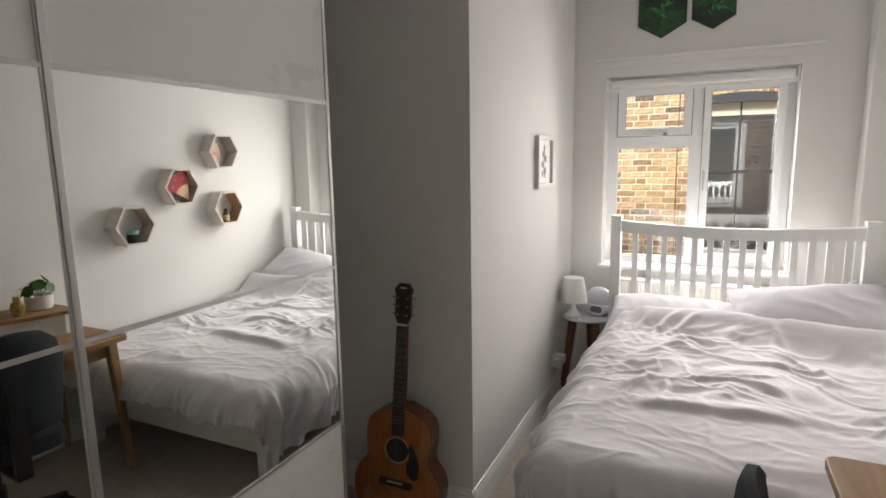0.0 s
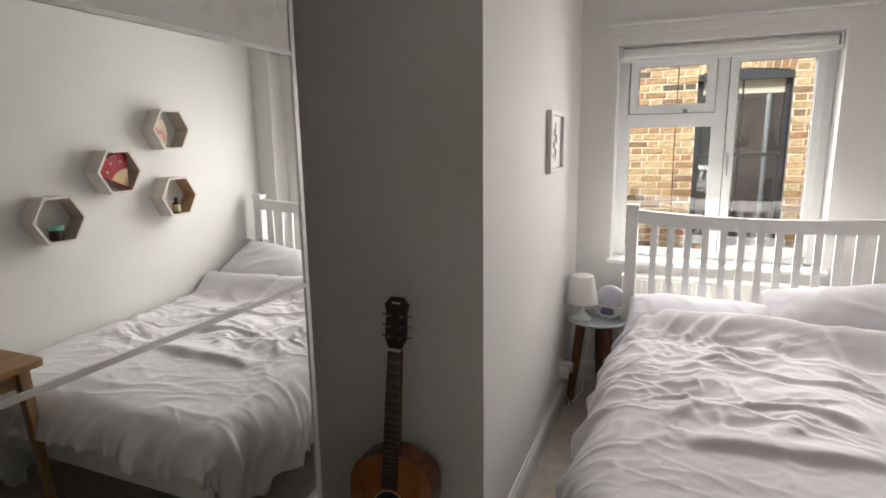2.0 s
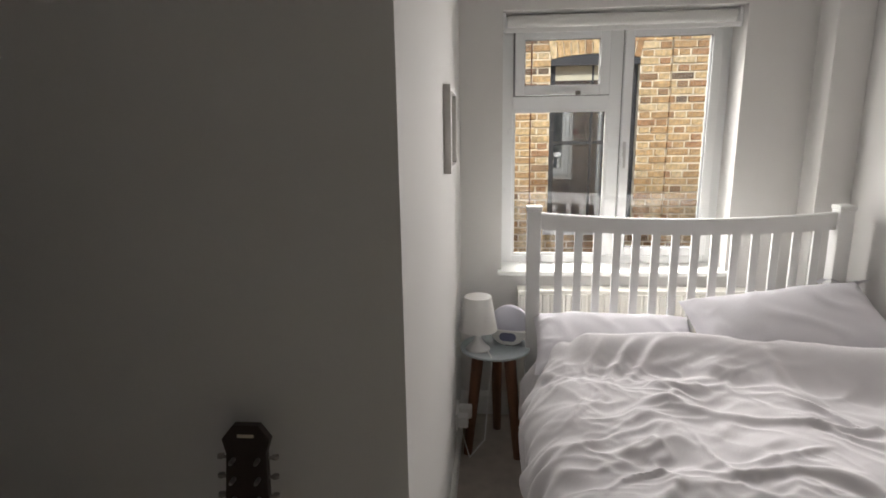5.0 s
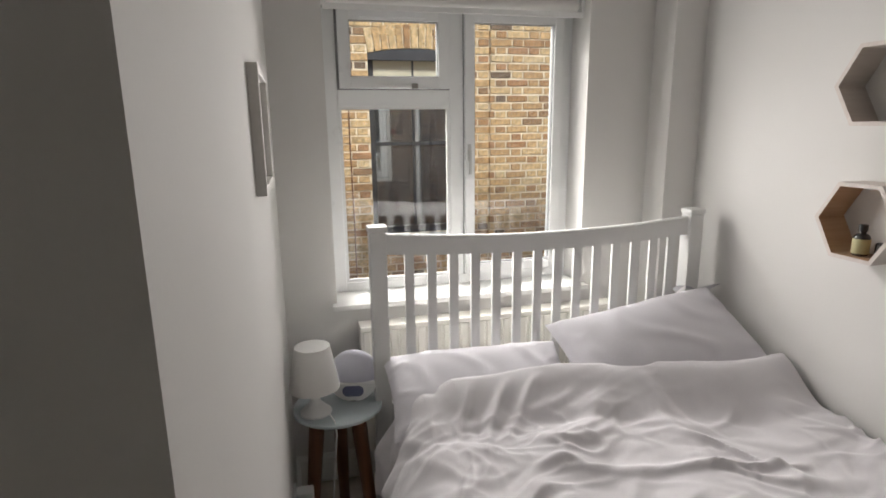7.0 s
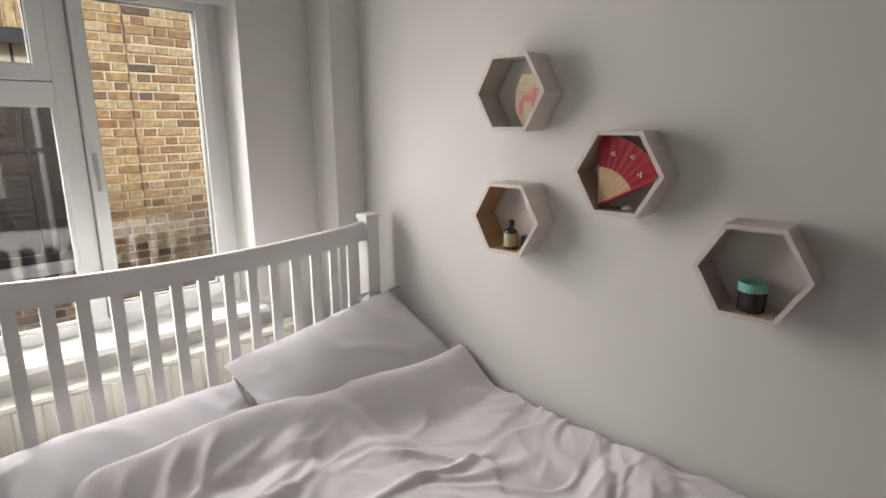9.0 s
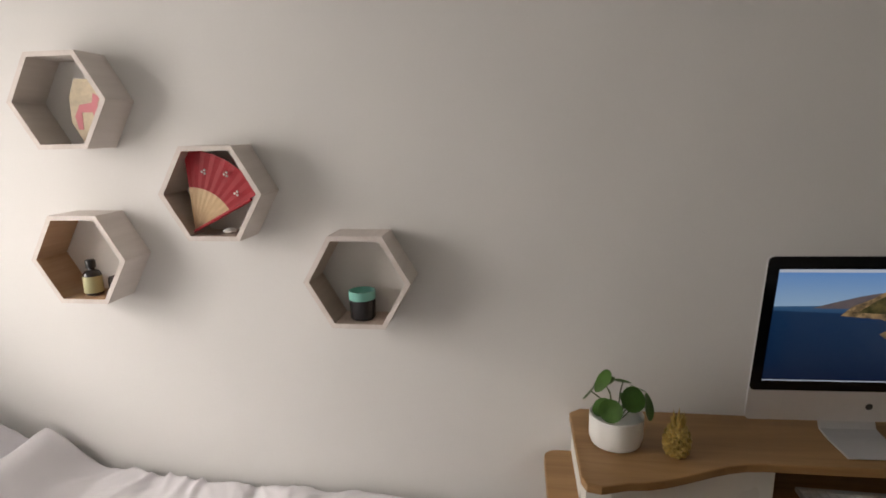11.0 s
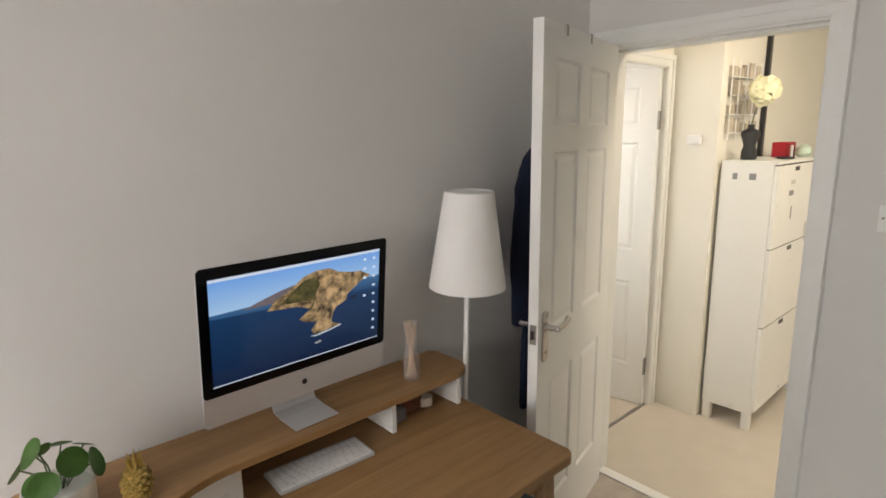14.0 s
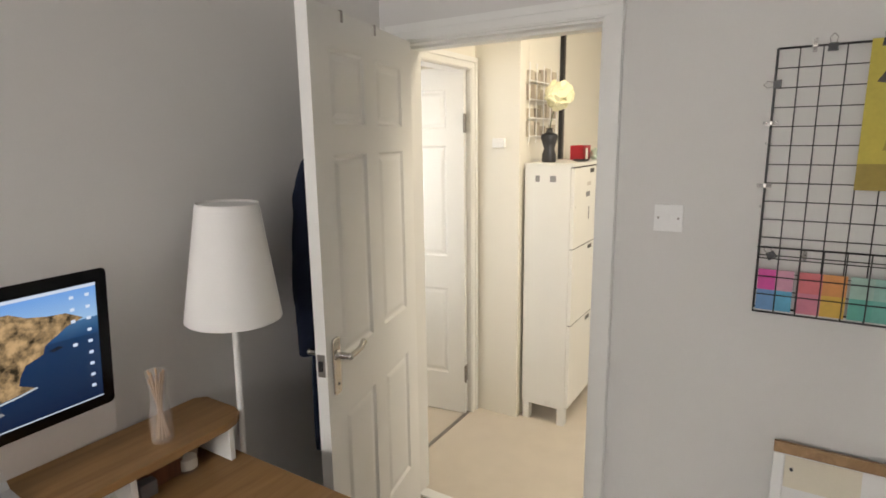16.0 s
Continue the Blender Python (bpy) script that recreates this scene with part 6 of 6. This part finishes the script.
for y in (CY1 - 0.045, CY0 + 0.01):
    part("leg", boxes((CX0 + 0.02, CX0 + 0.06, y, y + 0.045, 0.0, 0.0995)), PANEL, cab)
    part("leg", boxes((CX1 - 0.045, CX1 - 0.005, y, y + 0.045, 0.0, 0.0995)), PANEL, cab)
for z0, z1 in ((0.115, 0.60), (0.605, 1.03), (1.035, 1.465)):
    f = part("drawer_front", boxes((CX0, CX0 + 0.0195, CY0 + 0.012, CY1 - 0.004, z0, z1), bevel=0.002), PANEL, cab)
    part("handle_slot", boxes((CX0 - 0.0012, CX0 + 0.001, CY1 - 0.34, CY1 - 0.27, z1 - 0.035, z1 - 0.012)), BLACK, f, "dark handle slot")
    # black strip puts the shade between drawer fronts into colour
    part("shadow_gap", boxes((CX0 + 0.001, CX0 + 0.018, CY0 + 0.012, CY1 - 0.006, z1 + 0.0005, z1 + 0.0045)), BLACK, f)
for y_, z_, h_ in ((-1.60, 1.36, 0.022), (-1.585, 1.30, 0.028), (-1.61, 1.17, 0.07)):
    part("drawer_sticker", boxes((CX0 - 0.001, CX0 - 0.0002, y_ - (0.035 if h_ < 0.05 else 0.008), y_ + (0.035 if h_ < 0.05 else 0.008), z_, z_ + h_)), GREYINK if h_ > 0.025 else STEELGREY, cab, "small printed sticker")
for x, w in ((0.70, 0.05), (0.61, 0.07)):
    ph = part("photo_sticker", boxes((x - w / 2, x + w / 2, CY1 + 0.0002, CY1 + 0.001, 1.385, 1.435)), WHITEPAPER, cab, "small pale photo sticker")
    part("photo_image", boxes((x - w * 0.1, x + w * 0.38, CY1 + 0.0011, CY1 + 0.0014, 1.392, 1.425)), GREYINK, ph)

vz = thing("torso_vase", "black torso-shaped vase on the shoe cabinet", "vase", pose(0.69, -1.46, CZ + 0.001) @ Matrix.Scale(0.88, 4))
vb = lathe([(0.042, 0), (0.046, 0.01), (0.045, 0.05), (0.034, 0.085), (0.045, 0.12), (0.056, 0.15), (0.05, 0.172), (0.022, 0.185), (0.018, 0.20), (0.023, 0.21)], 36)
for v in vb.verts:
    v.co.y *= 0.6
part("body", vb, BLACK, vz, smooth=True)
fw = thing("paper_flower", "large pale yellow flower on a dark stem", "flower", pose(0.697, -1.46, CZ - 0.022))
sb = bmesh.new()
tube(sb, [(0, 0, 0.16), (-0.012, -0.02, 0.27), (-0.04, -0.03, 0.36)], 0.003, 8)
part("stem", sb, STEM, fw)
PETAL = surface("pale_yellow_petal", (0.83, 0.80, 0.56), 0.7, vary=0.06)
rng = random.Random(11)
for k in range(58):
    u, a = rng.uniform(-0.95, 1), rng.uniform(0, 2 * math.pi)
    d = Vector((math.sqrt(1 - u * u) * math.cos(a), math.sqrt(1 - u * u) * math.sin(a), u))
    pm = bmesh.new()
    bmesh.ops.create_uvsphere(pm, u_segments=8, v_segments=5, radius=0.036)
    for v in pm.verts:
        v.co = Vector((v.co.x, v.co.y, v.co.z * 0.28 + 6 * (v.co.x ** 2 + v.co.y ** 2)))
    bmesh.ops.transform(pm, matrix=Matrix.Translation(Vector((-0.045, -0.035, 0.382)) + rng.uniform(0.035, 0.062) * d) @ d.to_track_quat("Z", "Y").to_matrix().to_4x4() @ pose(0, 0, 0, rng.uniform(-40, 40), rng.uniform(-40, 40), 0), verts=pm.verts)
    part("petal", pm, PETAL, fw, smooth=True)
rx = thing("red_box", "bright red box on the shoe cabinet", "box", pose(0.66, -1.90, CZ + 0.001))
part("body", boxes((-0.04, 0.04, -0.09, 0.06, 0.0, 0.085), bevel=0.003), RED, rx)
wx = thing("white_card_stand", "small white card standing on the cabinet", "card", pose(0.585, -1.80, CZ + 0.001, 0, 0, 20))
part("card", boxes((-0.004, 0.004, -0.06, 0.06, 0.0, 0.07)), WHITEPAPER, wx)
gx = thing("green_ribbon_gift", "pale green ribbon bow on the cabinet", "ribbon", pose(0.57, -1.96, CZ + 0.001))
part("bow", lathe([(0.03, 0), (0.045, 0.02), (0.04, 0.05), (0.015, 0.07)], 14), surface("pale_mint_ribbon", (0.50, 0.62, 0.52), 0.5, vary=0.08), gx, smooth=True)
bx = thing("black_tray", "flat black tray on the cabinet top", "tray", pose(0.56, -1.62, CZ + 0.001))
part("dish", lathe([(0.03, 0), (0.045, 0.004), (0.045, 0.012), (0.04, 0.006), (0, 0.004)], 28), BLACK, bx, smooth=True)
og = thing("wall_organiser", "pale wire wall organiser with paper pockets", "organiser")
PAPERS = [surface("organiser_paper", c, 0.7, vary=0.25, scale=15) for c in ((0.50, 0.44, 0.36), (0.36, 0.31, 0.26), (0.58, 0.52, 0.43))]
for y in (-1.80, -1.695, -1.59, -1.485, -1.385):
    part("upright_bar", boxes((HXC - 0.024, HXC - 0.019, y - 0.003, y + 0.003, 1.60, 2.02)), PLASTIC, og)
for j in range(4):
    z0 = 1.63 + j * 0.098
    part("pocket_edge", boxes((HXC - 0.0275, HXC - 0.0245, -1.805, -1.38, z0, z0 + 0.007)), PLASTIC, og)
    for i in range(5):
        part("paper", boxes((HXC - 0.018, HXC - 0.002, -1.795 + i * 0.083, -1.722 + i * 0.083, z0 + 0.001, z0 + 0.070 + 0.018 * math.sin(5 * i + 3 * j))), PAPERS[(2 * i + j) % 3], og)
mp_ = thing("tall_mirror_edge", "tall dark narrow frame on the hall wall", "frame")
part("frame", boxes((HXC - 0.025, HXC - 0.001, -1.93, -1.895, 1.492, 2.45)), BLACK, mp_)
# unseen fixture, added to go with the hall's ceiling lamp
cl = thing("added_ceiling_light", "flat white framed ceiling light added unseen in the hall", "lamp", pose(-0.35, -0.95, 2.6))
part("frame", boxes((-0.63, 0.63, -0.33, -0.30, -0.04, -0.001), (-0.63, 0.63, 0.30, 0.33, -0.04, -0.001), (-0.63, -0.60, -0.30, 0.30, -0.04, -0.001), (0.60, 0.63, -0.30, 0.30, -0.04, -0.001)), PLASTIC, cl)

# ---- the light well outside ----
NY = 7.25
structure("ground", boxes((-60, 60, YW + 0.3005, 120, -1.25, -1.2)), CONCRETE, "grey paved yard below the window", "ground")
own = structure("wall_outside", boxes((XO - 0.2, -0.72, YW + 0.3005, YW + 0.40, -1.2, 2.9), (0.56, XR + 1.5, YW + 0.3005, YW + 0.40, -1.2, 2.9), (-0.72, 0.56, YW + 0.3005, YW + 0.40, -1.2, 0.80), (-0.72, 0.56, YW + 0.3005, YW + 0.40, 2.25, 2.9)), DARKBRICK, "brick outer face of this house", "wall")
house = thing("neighbour_house", "yellow stock brick house across the light well", "house")
NX0, NX1, NZ0, NZ1 = -0.115, 0.785, 0.55, 2.335
part("wall", boxes((-5.0, NX0, NY + 0.012, NY + 0.3, -1.2, 2.72), (NX1, 5.0, NY + 0.012, NY + 0.3, -1.2, 2.72), (NX0, NX1, NY + 0.012, NY + 0.3, -1.2, NZ0), (NX0, NX1, NY + 0.012, NY + 0.3, NZ1, 2.72)), MORTAR, house, "lime mortar ground of the brickwork")
NXM = 0.5 * (NX0 + NX1)
part("pier", boxes((1.094, 5.0, NY - 0.018, NY + 0.0118, -1.2, 2.72)), MORTAR, house, "pier standing forward of the wall")
part("roof", boxes((-5.1, 5.1, NY - 0.06, NY + 0.4, 2.7205, 2.78)), SLATE, house, "dark parapet coping")
nw = part("window", boxes((NX0, NX0 + 0.06, NY + 0.10, NY + 0.16, NZ0, NZ1), (NX1 - 0.06, NX1, NY + 0.10, NY + 0.16, NZ0, NZ1), (NX0 + 0.06, NX1 - 0.06, NY + 0.10, NY + 0.16, NZ1 - 0.09, NZ1), (NX0 + 0.06, NX1 - 0.06, NY + 0.10, NY + 0.16, NZ0, NZ0 + 0.07), (NX0 + 0.06, NX1 - 0.06, NY + 0.115, NY + 0.15, 1.435, 1.47), (0.325, 0.345, NY + 0.12, NY + 0.145, NZ0 + 0.07, NZ1 - 0.09)), SLATE, house, "black painted sash window")
arc = [(NX0, NZ1 - 0.10), (NX1, NZ1 - 0.10)] + [(NXM - 0.5 * (NX1 - NX0) * u, NZ1 + 0.008 - 0.05 * u * u) for u in [i / 8 - 1 for i in range(17)]]
part("window_head", prism(arc, 0, 0.06, m=pose(0, NY + 0.065, 0, 90, 0, 0)), SLATE, nw, "black curved window head")
part("pane", boxes((NX0 + 0.055, NX1 - 0.055, NY + 0.133, NY + 0.137, NZ0 + 0.06, NZ1 - 0.08)), PANE, nw, "dark reflecting glass")
part("blind", boxes((NX0 + 0.06, NX1 - 0.06, NY + 0.1225, NY + 0.1318, NZ1 - 0.24, NZ1 - 0.09)), BLINDCREAM, nw, "cream blind band")
part("sill", boxes((NX0 - 0.05, NX1 + 0.05, NY - 0.05, NY + 0.10, NZ0 - 0.07, NZ0 - 0.001), bevel=0.008), POT, nw, "pale stone sill")
# drainpipe on this house, which the far glass mirrors
dp = thing("drainpipe", "white plastic drainpipe on the outer wall", "pipe")
db = bmesh.new()
rod(db, (0.95, YW + 0.46, -1.2), (0.95, YW + 0.46, 2.88), 0.035, n=16)
part("pipe", db, UPVC, dp, smooth=True)

cb_ = bmesh.new()
tube(cb_, [(-0.31, NY - 0.012, -1.2), (-0.306, NY - 0.012, 0.6), (-0.314, NY - 0.012, 1.5), (-0.308, NY - 0.012, 2.7)], 0.006, 8)
cable = thing("wall_cable", "thin brown cable running up the brick wall", "cable")
part("cable", cb_, DARKWOOD, cable)

# bricks: the stretch facing the window as single pieces, the rest joined
BL, BH, BJ = 0.213, 0.060, 0.016


chips = random.Random(3)


def brick_mesh(l):
    bm = bmesh.new()
    box(bm, 0, l, 0, 0.0125, 0, BH)
    for v in bm.verts:
        if v.co.y < 0.001:
            v.co.x += 0.004 if v.co.x < l / 2 else -0.004
            v.co.z += 0.004 if v.co.z < BH / 2 else -0.004
            v.co.x += chips.uniform(-0.006, 0.006)
            v.co.z += chips.uniform(-0.0045, 0.0045)
            v.co.y += chips.uniform(-0.001, 0.003)
    me = bpy.data.meshes.new("brick")
    bm.to_mesh(me)
    bm.free()
    me.materials.append(BRICK)
    return me


full, header = [brick_mesh(BL) for _ in range(6)], [brick_mesh(0.1025) for _ in range(4)]
PX = 1.09  # a pier stands slightly forward from here on
rng = random.Random(7)
wall_part = [o for o in house.children if o.name.startswith("wall")][0]
rest = bmesh.new()
count = 0
row = 0
z = -1.19
while z < 2.65:
    x = -2.9 + (0.172 if row % 2 else 0)
    k = 0
    while x < 2.9:
        l = 0.1025 if k % 2 else BL
        a, b = x, x + l
        x += l + BJ
        k += 1
        pieces = [(a, b)] if b < PX or a > PX else [(a, PX - 0.004), (PX, b)]
        if z + BH > NZ0 - 0.075 and z < NZ1 + 0.12:
            pieces = []
            for p, q in ((a, min(b, NX0)), (max(a, NX1), min(b, PX - 0.004)), (max(a, PX), b)):
                if q - p > 0.03:
                    pieces.append((p, q))
        for p, q in pieces:
            near = 0.75 < z < 2.35 and -1.3 < p < 1.9 and abs(q - p - BL) < 1e-4 or (0.75 < z < 2.35 and -1.3 < p < 1.9 and abs(q - p - 0.1025) < 1e-4)
            proud = rng.uniform(-0.004, 0.004) - (0.03 if p >= PX else 0.0)
            if near and count < 300:
                ob = new("brick", rng.choice(full if q - p > 0.15 else header))
                ob.location = (p, NY + proud, z + rng.uniform(-0.0015, 0.0015))
                ob.parent = wall_part
                count += 1
            else:
                box(rest, p, q, NY + proud, NY + 0.0125, z, z + BH)
    z += BH + BJ
    row += 1
tagged(part("bricks_joined", rest, BRICKMIX, wall_part, "yellow stock bricks"), kind="stuff")
# segmental brick arch over the far window
for i in range(13):
    ab = bmesh.new()
    u = (i - 6) / 6.5
    box(ab, -0.029, 0.029, 0, 0.03, 0, 0.21, m=pose(NXM + 0.5 * (NX1 - NX0) * u, NY - 0.006, NZ1 + 0.012 - 0.05 * u * u, 0, 11.0 * u, 0))
    part("arch_brick", ab, BRICK, wall_part)
